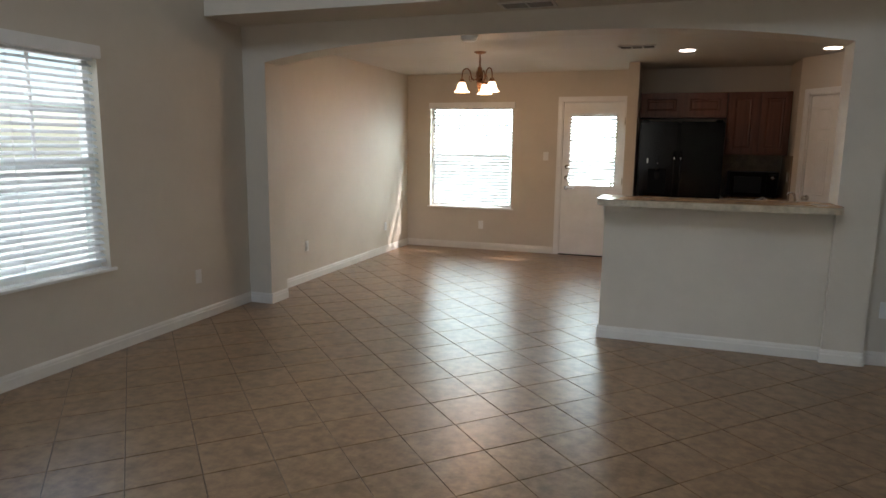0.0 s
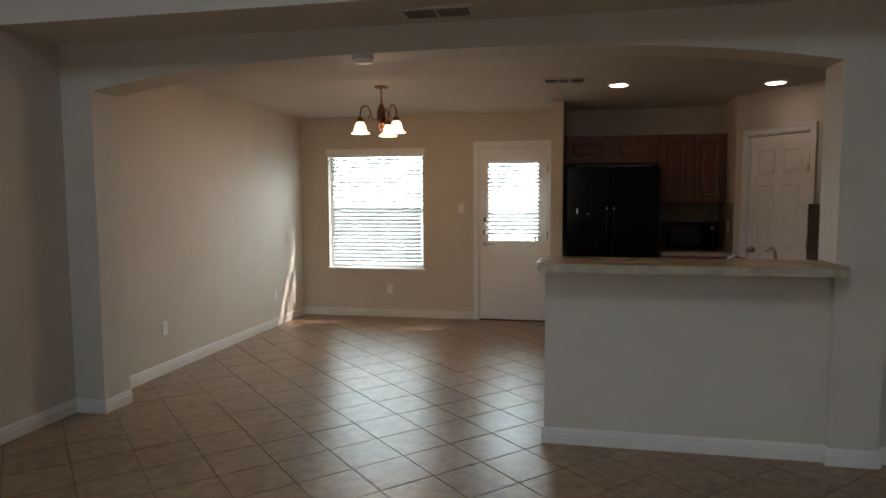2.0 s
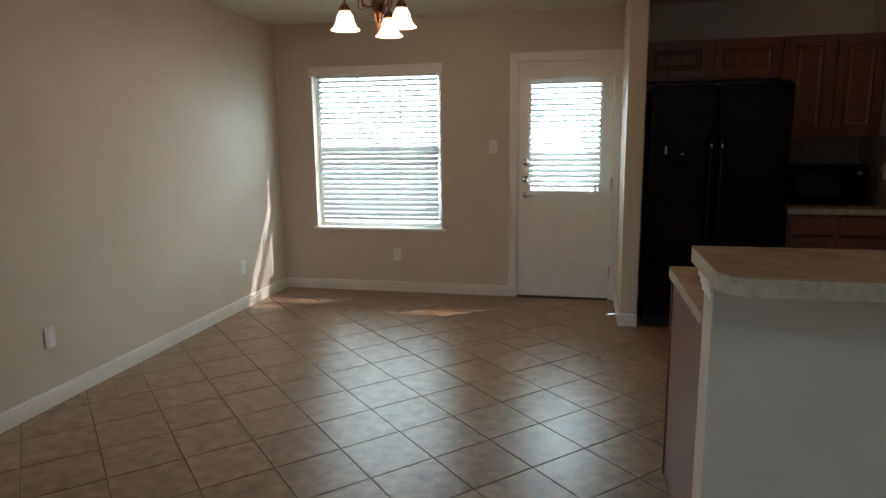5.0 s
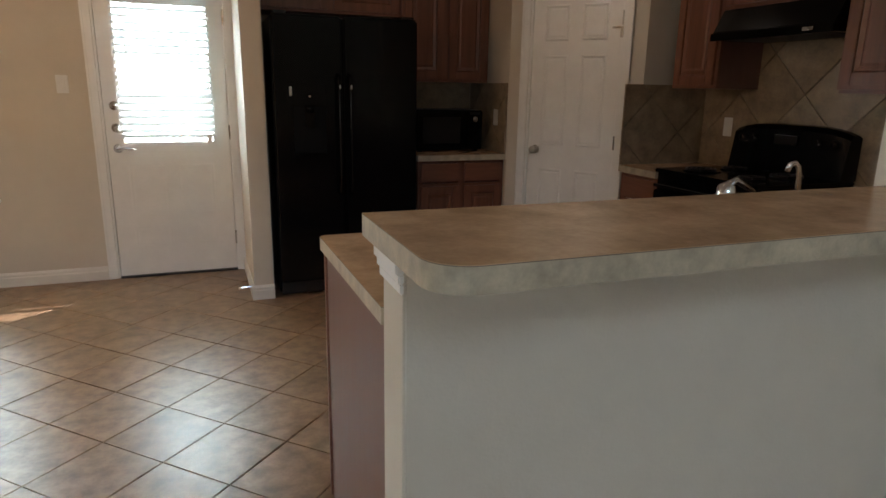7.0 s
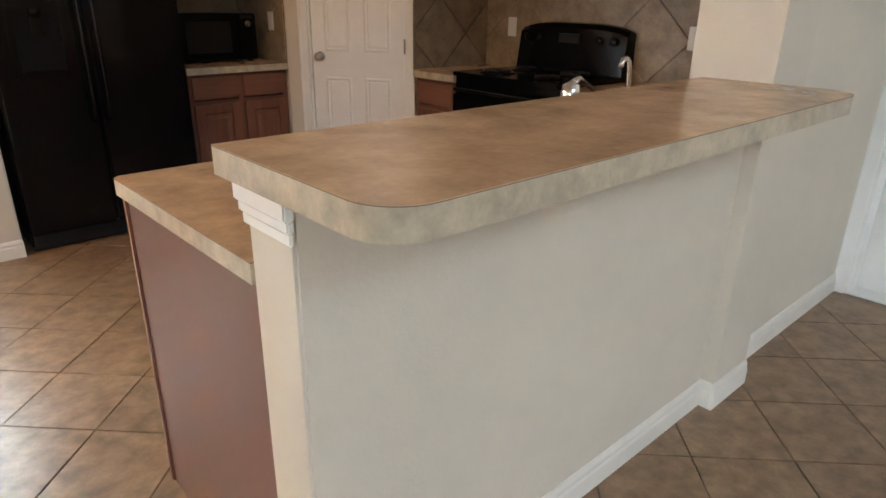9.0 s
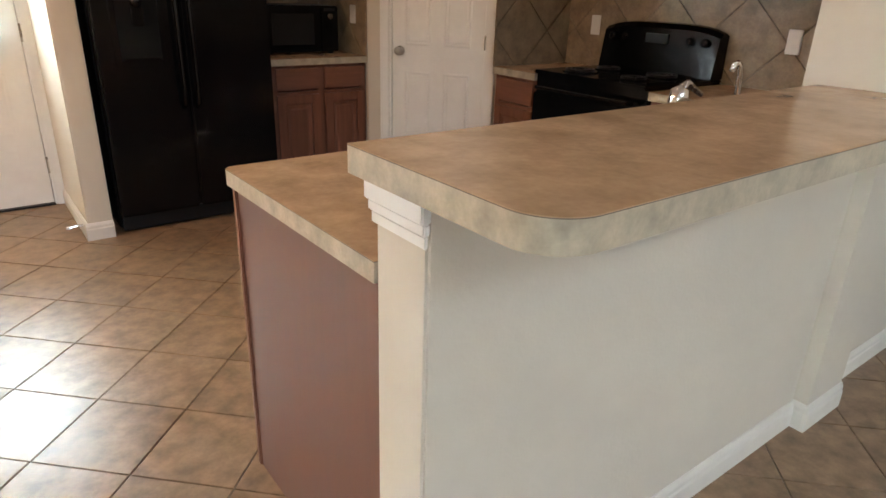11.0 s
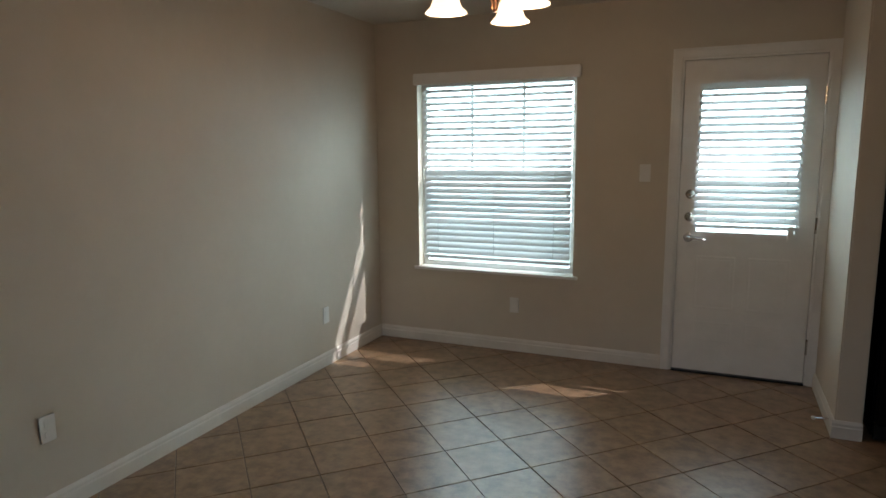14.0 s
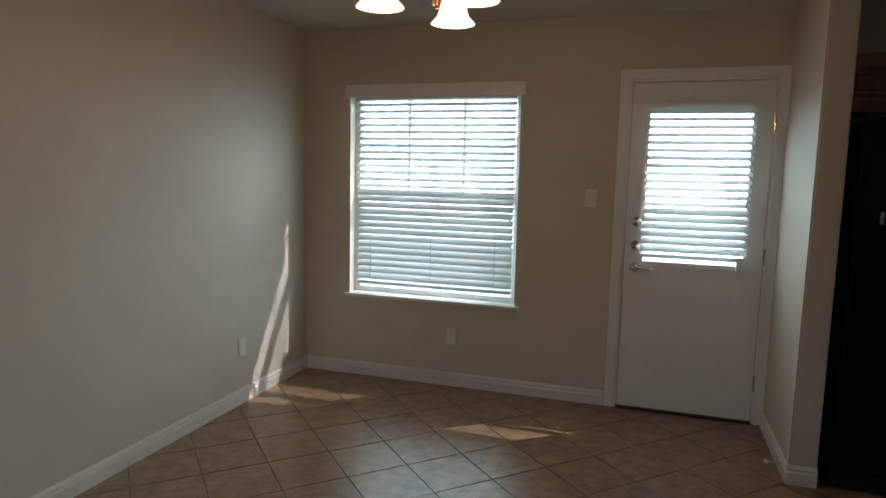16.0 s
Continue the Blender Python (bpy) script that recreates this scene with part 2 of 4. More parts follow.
# far wall with window and door openings (window x -2.15..-0.94, z 0.60..2.00; door x -0.27..0.555, z 0..2.06)
W_X0, W_X1, W_Z0, W_Z1 = -2.15, -0.942, 0.60, 2.005
D_X0, D_X1, D_Z1 = -0.27, 0.553, 2.062
structure("wall_north", boxes((XL - T, YF, -0.1, W_X0, YF + T, HIGH), (W_X0, YF, -0.1, W_X1, YF + T, W_Z0), (W_X0, YF, W_Z1, W_X1, YF + T, HIGH),
          (W_X1, YF, -0.1, D_X0, YF + T, HIGH), (D_X0, YF, D_Z1, D_X1, YF + T, HIGH), (D_X0, YF, -0.1, D_X1, YF + T, -0.004), (D_X1, YF, -0.1, KX + 0.3, YF + T, HIGH)),
          PAINT, "cream painted back wall with a window and a glazed door", "wall")
# left wall with the living-room window
L_Y0, L_Y1, L_Z0, L_Z1 = 5.10, 6.325, 0.60, 2.03
structure("wall_west", boxes((XL - T, YB, -0.1, XL, L_Y0, HIGH), (XL - T, L_Y0, -0.1, XL, L_Y1, L_Z0), (XL - T, L_Y0, L_Z1, XL, L_Y1, HIGH), (XL - T, L_Y1, -0.1, XL, YF, HIGH)),
          PAINT, "cream painted side wall with a blind-covered window", "wall")
# living-room right wall with a doorway near the kitchen end
RD_Y0, RD_Y1 = 7.02, 7.90
structure("wall_east", boxes((XR, YB, -0.1, XR + T, RD_Y0, HIGH), (XR, RD_Y0, 2.06, XR + T, RD_Y1, HIGH), (XR, RD_Y1, -0.1, XR + T, 8.12, HIGH)), PAINT, "cream painted side wall with a white door", "wall")
# out of view; openings are placed for the two area lamps
structure("wall_south", boxes((XL - T, YB - T, -0.1, -1.9, YB, HIGH), (-1.9, YB - T, -0.1, 0.7, YB, 0.65), (-1.9, YB - T, 2.35, 0.7, YB, 4.4), (0.7, YB - T, -0.1, XR + T, YB, 4.4), (1.2, YB - T, 4.4, XR + T, YB, HIGH), (-1.9, YB - T, 5.9, 1.2, YB, HIGH)), PAINT, "plain painted wall out of view, with assumed high and low openings", "wall")
structure("ceiling_high", boxes((XL - T, YB - T, HIGH, XR + T, SOFFIT_Y + 0.02, HIGH + 0.12)), CEILP, "plain high living-room ceiling", "ceiling")
structure("ceiling", boxes((XL, ARCH_Y1 - 0.1, CEIL, KX, YF, CEIL + 0.05)), CEILP, "low textured cream ceiling", "ceiling")
structure("wall_upper", boxes((XL, SOFFIT_Y, SOFFIT_Z, XR, ARCH_Y1, HIGH)), PAINT, "upper wall over a dropped soffit", "wall")

# arch wall: a low segmental arch between the pillar at the side wall and the pilaster at the bar
ARC_SPRING, ARC_TOP = 2.16, 2.312


def arch_wall():
    bm = bmesh.new()
    n = 40
    xs = [PIL_L + (PIL_R0 - PIL_L) * i / n for i in range(n + 1)]
    mid, half = (PIL_L + PIL_R0) / 2, (PIL_R0 - PIL_L) / 2
    zs = [ARC_SPRING + (ARC_TOP - ARC_SPRING) * (1 - abs((x - mid) / half) ** 2.7) for x in xs]
    rows = []
    for x, z in zip(xs, zs):
        rows.append([bm.verts.new(v) for v in ((x, ARCH_Y0, z), (x, ARCH_Y0, SOFFIT_Z), (x, ARCH_Y1, SOFFIT_Z), (x, ARCH_Y1, z))])
    for r, q in zip(rows, rows[1:]):
        for k in range(4):
            bm.faces.new((r[k], r[(k + 1) % 4], q[(k + 1) % 4], q[k]))
    boxes((XL, ARCH_Y0, 0, PIL_L, ARCH_Y1, SOFFIT_Z), (PIL_R0, ARCH_Y0, 0, PIL_R1, ARCH_Y1, SOFFIT_Z), bm=bm)
    return bm


structure("wall_arch", arch_wall(), PAINT, "painted arch wall between pillar and pilaster", "wall")
structure("wall_beside_pilaster", boxes((PIL_R1, 7.955, -0.01, XR, 8.12, SOFFIT_Z)), PAINT, "painted wall beside the bar pilaster", "wall")
structure("wall_bar", boxes((BAR_X0, BAR_WY0, 0, PIL_R0 + 0.001, BAR_WY1, 1.0505), bevel=0.006), PAINT, "painted half wall under the raised bar", "half wall")
structure("wall_stub", boxes((STUB_X0, STUB_Y, 0, STUB_X1, YF, CEIL), bevel=0.008), PAINT, "painted stub wall beside the refrigerator", "wall")
structure("wall_kitchen_east", boxes((KX, 8.12, -0.1, KX + T, 12.0, CEIL + 0.2)), PAINT, "painted kitchen wall behind the stove", "wall")
structure("wall_pantry", boxes((2.41, 11.03, 0, 2.53, YF, CEIL)), PAINT, "painted pantry side wall", "wall")
structure("wall_pantry_return", boxes((2.965, 10.26, 0, KX, 10.38, CEIL)), PAINT, "painted pantry return wall", "wall")
PM, PL = along(P1, P2)
PD0, PD1, PDZ = 0.15, 0.80, 2.05     # pantry door opening along the diagonal wall
ob = structure("wall_pantry_diagonal", boxes((0, 0, 0, PD0, 0.10, CEIL), (PD0, 0, PDZ, PD1, 0.10, CEIL), (PD1, 0, 0, PL, 0.10, CEIL)), PAINT, "diagonal painted pantry wall", "wall")
ob.matrix_basis = PM
structure("floor", boxes((XL - 0.1, YB - 0.1, -0.12, XR + 0.1, YF + 0.1, -0.006)), GROUT, "dark grout bed under diagonal floor tiles", "floor")


def baseboard(name, p, q, h=0.095, t=0.014):
    """A moulded baseboard on the left side of the line p to q."""
    m, length = along(Vector((*p, 0)), Vector((*q, 0)))
    prof = [(0, 0), (t, 0), (t, h - 0.035), (t * 0.75, h - 0.028), (t * 0.75, h - 0.015), (t * 0.3, h), (0, h)]
    bm = bmesh.new()
    a = [bm.verts.new((0, y, z)) for y, z in prof]
    b = [bm.verts.new((length, y, z)) for y, z in prof]
    bm.faces.new(a)
    bm.faces.new(b[::-1])
    for i in range(len(prof)):
        j = (i + 1) % len(prof)
        bm.faces.new((a[i], a[j], b[j], b[i]))
    ob = structure(name, bm, BASEP, "off-white moulded baseboard", "baseboard")
    ob.matrix_basis = m
    return ob


E_ = 0.014
RUNS = [((XL, ARCH_Y0), (XL, YB)), ((PIL_L + E_, ARCH_Y0), (XL + E_, ARCH_Y0)), ((PIL_L, ARCH_Y1), (PIL_L, ARCH_Y0 - 0.0)),
        ((XL, YF), (XL, ARCH_Y1)), ((D_X0 - 0.062, YF), (XL + E_, YF)), ((STUB_X0, STUB_Y), (STUB_X0, YF)), ((STUB_X1 - 0.0, STUB_Y), (STUB_X0 - E_, STUB_Y)),
        ((PIL_R0, BAR_WY0), (BAR_X0 - E_, BAR_WY0)), ((PIL_R1, ARCH_Y0), (PIL_R0 - E_, ARCH_Y0)), ((PIL_R0, ARCH_Y0), (PIL_R0, BAR_WY0)), ((PIL_R1, 7.955), (PIL_R1, ARCH_Y0)),
        ((XR, 7.955), (PIL_R1, 7.955)), ((XR, YB), (XR, RD_Y0 - 0.062)), ((XL, YB), (XR, YB)), ((BAR_X0, BAR_WY0), (BAR_X0, BAR_WY1))]
for p, q in RUNS:
    baseboard("baseboard", p, q)


# ---- windows, doors, blinds ----
def blind(name, at, rz, w, h, label, pitch=0.0435, tilt=22, bottom_gap=0.012, side=0.012, cords=2, valance=True, group="blinds", low_tilt=None, low_part=0.5):
    """A horizontal blind in the local plane y = 0, hanging from z = h down; the room is at -y."""
    th = thing(name, label, "window blind", at, rz, group)
    part("headrail", boxes((side, -0.028, h - 0.045, w - side, 0.028, h - 0.004), bevel=0.004), SLAT, th)
    if valance:
        part("valance", boxes((-0.018, -0.075, h - 0.03, w + 0.018, -0.038, h + 0.052), bevel=0.006), TRIM, th, "white moulded valance")
    bm = bmesh.new()
    prof = [(-0.025, -0.001), (-0.012, 0.0015), (0.0, 0.0024), (0.012, 0.0015), (0.025, -0.001), (0.012, -0.0010), (0, -0.0003), (-0.012, -0.0010)]
    a = [bm.verts.new((side, y, z)) for y, z in prof]
    b = [bm.verts.new((w - side, y, z)) for y, z in prof]
    bm.faces.new(a)
    bm.faces.new(b[::-1])
    for i in range(8):
        bm.faces.new((a[i], a[(i + 1) % 8], b[(i + 1) % 8], b[i]))
    first = None
    n = int((h - 0.07 - bottom_gap - 0.03) / pitch)
    for i in range(n):
        z = h - 0.075 - i * pitch
        m = pose(0, 0, z, (low_tilt if low_tilt and z < low_part * h else tilt) + random.uniform(-2, 2), 0, 0)
        if first is None:
            first = part("slat", bm, SLAT, th)
            first.matrix_basis = m
        else:
            share("slat", first, th, m)
    zb = h - 0.075 - n * pitch
    part("bottom_rail", boxes((side, -0.024, zb - 0.010, w - side, 0.024, zb + 0.012), bevel=0.004), SLAT, th)
    for i in range(cords):
        x = w * (0.13 + 0.74 * i / max(1, cords - 1))
        part("cord", tube([(x, -0.027, h - 0.05), (x, -0.027, zb)], 0.0016, 6), SLAT, th)
    part("pull_cord", tube([(w * 0.95, -0.035, h - 0.05), (w * 0.95, -0.035, h * 0.42)], 0.0015, 6), SLAT, th)
    part("tassel", lathe([(0.004, 0), (0.008, 0.008), (0.006, 0.03), (0.002, 0.035)], 10, m=pose(w * 0.95, -0.035, h * 0.42 - 0.03)), SLAT, th)
    return th


def window(name, at, rz, w, h, label):
    """A single-hung window set in the outer part of an opening, local x along the wall, room at -y; its sill and apron inside."""
    th = tagged(new(name), label, "window", kind="structure")
    th.matrix_basis = pose(*at, 0, 0, rz)
    f = 0.04
    part("window_frame", boxes((0, 0.085, 0, f, 0.145, h), (w - f, 0.085, 0, w, 0.145, h), (f, 0.085, 0, w - f, 0.145, f), (f, 0.085, h - f, w - f, 0.145, h), (f, 0.08, h * 0.5 - 0.025, w - f, 0.14, h * 0.5 + 0.025)), TRIM, th)
    for z0, z1 in ((f, h * 0.5 - 0.025), (h * 0.5 + 0.025, h - f)):
        p = part("pane", boxes((f - 0.004, 0.11, z0 - 0.004, w - f + 0.004, 0.114, z1 + 0.004)), GLASS, th)
        p.visible_shadow = False
    part("insect_screen", boxes((f - 0.002, 0.130, f - 0.002, w - f + 0.002, 0.131, h * 0.5)), SCREEN, th, "grey insect screen over the lower sash")
    for i in (1, 2):
        x = w * i / 3
        part("glazing_bar", boxes((x - 0.009, 0.104, h * 0.5 + 0.025, x + 0.009, 0.12, h - f)), TRIM, th)
    part("glazing_bar", boxes((f, 0.1045, h * 0.75 - 0.009, w - f, 0.1195, h * 0.75 + 0.009)), TRIM, th)
    part("window_sill", boxes((-0.035, -0.028, -0.022, w + 0.035, 0.0, 0.0), (0.001, 0.0, -0.022, w - 0.001, 0.085, 0.003), bevel=0.004), TRIM, th)
    part("apron", boxes((-0.02, -0.010, -0.070, w + 0.02, -0.001, -0.022), bevel=0.003), PAINT, th)
    return th


window("window_1", (W_X0, YF, W_Z0), 0, W_X1 - W_X0, W_Z1 - W_Z0, "white-framed dining window with sill, blown out by daylight")
blind("window_blind", (W_X0 + 0.018, YF - 0.002, W_Z0), 0, W_X1 - W_X0, W_Z1 - W_Z0, "white slatted blind lowered over the dining window", side=0.042, cords=3, bottom_gap=0.03, tilt=33, pitch=0.046, low_tilt=54, low_part=0.55)
window("window_2", (XL, L_Y0, L_Z0), 90, L_Y1 - L_Y0, L_Z1 - L_Z0, "white-framed living-room window with sill")
blind("window_blind", (XL - 0.045, L_Y0, L_Z0), 90, L_Y1 - L_Y0, L_Z1 - L_Z0, "white slatted blind lowered over the living-room window", tilt=28, cords=3)


def casing(w, h, parent, t=0.016, c=0.058):
    """Door casing round an opening 0..w, at local y -t..0."""
    part("casing", boxes((-c, -t, 0, 0, 0, h + c), (w, -t, 0, w + c, 0, h + c), (0, -t, h, w, 0, h + c), bevel=0.003), TRIM, parent)
    part("casing_bead", boxes((-c, -t - 0.006, 0, -c + 0.016, -t, h + c), (w + c - 0.016, -t - 0.006, 0, w + c, -t, h + c), (-c + 0.016, -t - 0.006, h + c - 0.016, w + c - 0.016, -t, h + c), bevel=0.002), TRIM, parent)


def jamb(w, h, parent, depth):
    part("jamb", boxes((0, 0, 0, 0.014, depth, h), (w - 0.014, 0, 0, w, depth, h), (0.014, 0, h - 0.014, w - 0.014, depth, h)), TRIM, parent)


def raised_panel(x0, z0, x1, z1, y, parent, material, name="panel", depth=0.006, inset=0.022):
    """A raised panel proud of the face at local y."""
    bm = bmesh.new()
    o = [bm.verts.new(v) for v in ((x0, y, z0), (x1, y, z0), (x1, y, z1), (x0, y, z1))]
    g = 0.010
    a = [bm.verts.new(v) for v in ((x0 + g, y - depth, z0 + g), (x1 - g, y - depth, z0 + g), (x1 - g, y - depth, z1 - g), (x0 + g, y - depth, z1 - g))]
    k = inset
    c = [bm.verts.new(v) for v in ((x0 + k, y - depth * 0.35, z0 + k), (x1 - k, y - depth * 0.35, z0 + k), (x1 - k, y - depth * 0.35, z1 - k), (x0 + k, y - depth * 0.35, z1 - k))]
    k += 0.012
    d = [bm.verts.new(v) for v in ((x0 + k, y - depth * 0.9, z0 + k), (x1 - k, y - depth * 0.9, z0 + k), (x1 - k, y - depth * 0.9, z1 - k), (x0 + k, y - depth * 0.9, z1 - k))]
    for r, s in ((o, a), (a, c), (c, d)):
        for i in range(4):
            bm.faces.new((r[i], r[(i + 1) % 4], s[(i + 1) % 4], s[i]))
    bm.faces.new(d)
    bm.faces.new(o[::-1])
    return part(name, bm, material, parent)


def knob(parent, x, y, z, material, name="knob", r=0.027):
    prof = [(0.030, 0), (0.030, 0.006), (0.011, 0.010), (0.011, 0.030), (r * 0.8, 0.036), (r, 0.047), (r * 0.85, 0.058), (0.008, 0.063)]
    return part(name, lathe(prof, 20, m=pose(x, y, z, 90)), material, parent, smooth=True)


def back_door():
    w, h = D_X1 - D_X0, D_Z1
    th = tagged(new("door_1"), "closed white half-glazed back door with a blind", "door", kind="structure")
    th.matrix_basis = pose(D_X0, YF, 0)
    casing(w, h, th)
    jamb(w, h, th, T)
    x0, x1, z1 = 0.017, w - 0.017, h - 0.018
    gx0, gx1, gz0, gz1 = 0.115, w - 0.115, 0.945, 1.90
    y0, y1 = 0.012, 0.056
    leaf = part("door_leaf", boxes((x0, y0, 0.012, gx0, y1, z1), (gx1, y0, 0.012, x1, y1, z1), (gx0, y0, 0.012, gx1, y1, gz0), (gx0, y0, gz1, gx1, y1, z1)), DOORW, th)
    part("lite_frame", boxes((gx0 - 0.02, y0 - 0.01, gz0 - 0.02, gx0 + 0.012, y0, gz1 + 0.02), (gx1 - 0.012, y0 - 0.01, gz0 - 0.02, gx1 + 0.02, y0, gz1 + 0.02),
                             (gx0 + 0.012, y0 - 0.01, gz0 - 0.02, gx1 - 0.012, y0, gz0 + 0.012), (gx0 + 0.012, y0 - 0.01, gz1 - 0.012, gx1 - 0.012, y0, gz1 + 0.02)), DOORW, leaf)
    p = part("pane", boxes((gx0 - 0.004, 0.03, gz0 - 0.004, gx1 + 0.004, 0.034, gz1 + 0.004)), GLASS, leaf)
    p.visible_shadow = False
    for a, b in ((0.13, w / 2 - 0.035), (w / 2 + 0.035, w - 0.13)):
        raised_panel(a, 0.22, b, 0.36, y0, leaf, DOORW, depth=0.0013)
        raised_panel(a, 0.44, b, 0.80, y0, leaf, DOORW, depth=0.0013)
    part("door_stop", boxes((0.014, 0.057, 0.012, 0.032, 0.075, h - 0.014), (w - 0.032, 0.057, 0.012, w - 0.014, 0.075, h - 0.014), (0.032, 0.057, h - 0.032, w - 0.032, 0.075, h - 0.014)), TRIM, th)
    part("threshold", boxes((0.014, -0.02, -0.001, w - 0.014, T, 0.012), bevel=0.003), BLACKM, th, "dark metal threshold")
    for z in (1.20, 1.052):
        part("deadbolt", lathe([(0.031, 0), (0.031, 0.008), (0.026, 0.016), (0.012, 0.018), (0.010, 0.034)], 20, m=pose(0.083, y0, z, 90)), NICKEL, th, smooth=True)
    lv = part("lever_rose", lathe([(0.031, 0), (0.031, 0.008), (0.014, 0.014), (0.012, 0.045), (0.006, 0.048)], 20, m=pose(0.083, y0, 0.915, 90)), CHROME, th, smooth=True)
    part("lever", tube([(0.083, y0 - 0.042, 0.915), (0.12, y0 - 0.046, 0.917), (0.165, y0 - 0.046, 0.912), (0.195, y0 - 0.042, 0.908)], [0.010, 0.009, 0.008, 0.006]), CHROME, th, smooth=True)
    for z in (0.25, 1.02, 1.80):
        part("hinge", tube([(w - 0.012, 0.004, z - 0.05), (w - 0.012, 0.004, z + 0.05)], 0.007, 8), NICKEL, th)
    return th


back_door()
dw = D_X1 - D_X0
blind("door_blind", (D_X0 + 0.108, YF - 0.022, 0.945), 0, dw - 0.216, 0.955, "white slatted blind hung on the back door", pitch=0.046, tilt=31, bottom_gap=0.02, side=0.004, valance=False, low_tilt=56, low_part=0.36)
hb = thing("hold_down_bracket", "small clear plastic blind hold-down bracket on the back door", "bracket", (D_X1 - 0.165, YF, 0.91))
part("bracket_plate", boxes((0.0, -0.006, 0, 0.03, 0.012, 0.05), bevel=0.002), PLASTIC, hb)
part("hook", boxes((0.0, -0.05, 0.02, 0.032, -0.006, 0.105), bevel=0.004), PLASTIC, hb)


def pantry_door():
    th = tagged(new("door_2"), "closed white six-panel pantry door", "door", kind="structure")
    th.matrix_basis = PM @ Matrix.Translation((PD0, 0, 0))
    w, h = PD1 - PD0, PDZ
    casing(w, h, th)
    jamb(w, h, th, 0.10)
    y0 = 0.012
    leaf = part("door_leaf", boxes((0.017, y0, 0.012, w - 0.017, y0 + 0.035, h - 0.017), bevel=0.002), DOORW, th)
    for a, b in ((0.105, w / 2 - 0.045), (w / 2 + 0.045, w - 0.105)):
        for z0, z1 in ((0.20, 0.82), (0.98, 1.58), (1.67, 1.90)):
            raised_panel(a, z0, b, z1, y0, leaf, DOORW, depth=0.007)
    knob(th, 0.072, y0, 0.945, NICKEL)
    for z in (0.25, 1.02, 1.80):
        part("hinge", tube([(w - 0.012, 0.003, z - 0.045), (w - 0.012, 0.003, z + 0.045)], 0.007, 8), NICKEL, th)
    part("flip_latch", boxes((w - 0.075, -0.012, 1.735, w + 0.01, y0 - 0.001, 1.747), (w - 0.02, -0.014, 1.68, w - 0.005, y0 - 0.001, 1.745)), NICKEL, th, "small metal latch near the top")
    return th


pantry_door()


def side_door():
    w, h = RD_Y1 - RD_Y0, 2.06
    th = tagged(new("door_3"), "closed white panelled door in the living-room wall", "door", kind="structure")
    th.matrix_basis = pose(XR, RD_Y1, 0, 0, 0, -90)
    casing(w, h, th)
    jamb(w, h, th, T)
    leaf = part("door_leaf", boxes((0.017, 0.11, 0.012, w - 0.017, 0.145, h - 0.017), bevel=0.002), DOORW, th)
    for a, b in ((0.12, w / 2 - 0.05), (w / 2 + 0.05, w - 0.12)):
        for z0, z1 in ((0.20, 0.82), (0.98, 1.58), (1.67, 1.90)):
            raised_panel(a, z0, b, z1, 0.11, leaf, DOORW, depth=0.007)
    part("hinge", tube([(0.02, 0.1, 1.55), (0.02, 0.1, 1.66)], 0.008, 8), NICKEL, th)
    knob(th, w - 0.075, 0.11, 0.945, NICKEL)
    part("threshold", boxes((0.014, 0.0, -0.001, w - 0.014, T, 0.010), bevel=0.003), TRIM, th)


side_door()


# ---- electrical plates ----
def plate(name, m, label, kind="outlet"):
    th = tagged(new(name), label, "light switch" if kind == "switch" else "outlet")
    th.matrix_basis = m
    part("cover_plate", boxes((-0.036, -0.006, -0.058, 0.036, 0.0, 0.058), bevel=0.003), PLASTIC, th)
    if kind == "switch":
        part("rocker", boxes((-0.016, -0.010, -0.033, 0.016, -0.006, 0.033), bevel=0.002), PLASTIC, th)
    else:
        for z in (-0.024, 0.024):
            part("socket", boxes((-0.016, -0.0085, z - 0.014, 0.016, -0.006, z + 0.014), bevel=0.003), PLASTIC, th)
    return th


OUT = "white duplex outlet plate on the painted wall"
plate("wall_outlet", pose(XL, 10.92, 0.36, 0, 0, 90), OUT)
plate("wall_outlet", pose(XL, 8.88, 0.38, 0, 0, 90), OUT)
plate("wall_outlet", pose(XL, 7.19, 0.37, 0, 0, 90), OUT)
plate("wall_outlet", pose(-1.372, YF, 0.352), OUT)
plate("wall_outlet", pose(2.56, 7.955, 0.39), OUT)
plate("wall_switch", pose(-0.475, YF, 1.335), "white double switch plate beside the back door", "switch")
plate("kitchen_outlet", pose(KX - 0.012, 10.024, 1.145, 0, 0, -90), "white outlet plate on the brown backsplash")
plate("kitchen_outlet", pose(KX - 0.012, 8.79, 1.137, 0, 0, -90), "white outlet plate on the brown backsplash")
plate("kitchen_outlet", pose(2.398, 11.20, 1.15, 0, 0, -90), "white outlet plate beside the microwave")


# ---- bar and counters ----
def slab(name, outline, z0, z1, label):
    th = thing(name, label, "countertop")
    part("edge", prism(outline, z0, z1 - 0.0028), LAM_EDGE, th, "pale laminate edge band")
    part("seam", prism(outline, z1 - 0.0028, z1 - 0.0014), SEAM, th, "thin dark laminate joint")
    part("top_sheet", prism(outline, z1 - 0.0014, z1), LAMINATE, th, "mottled tan laminate surface")
    return th


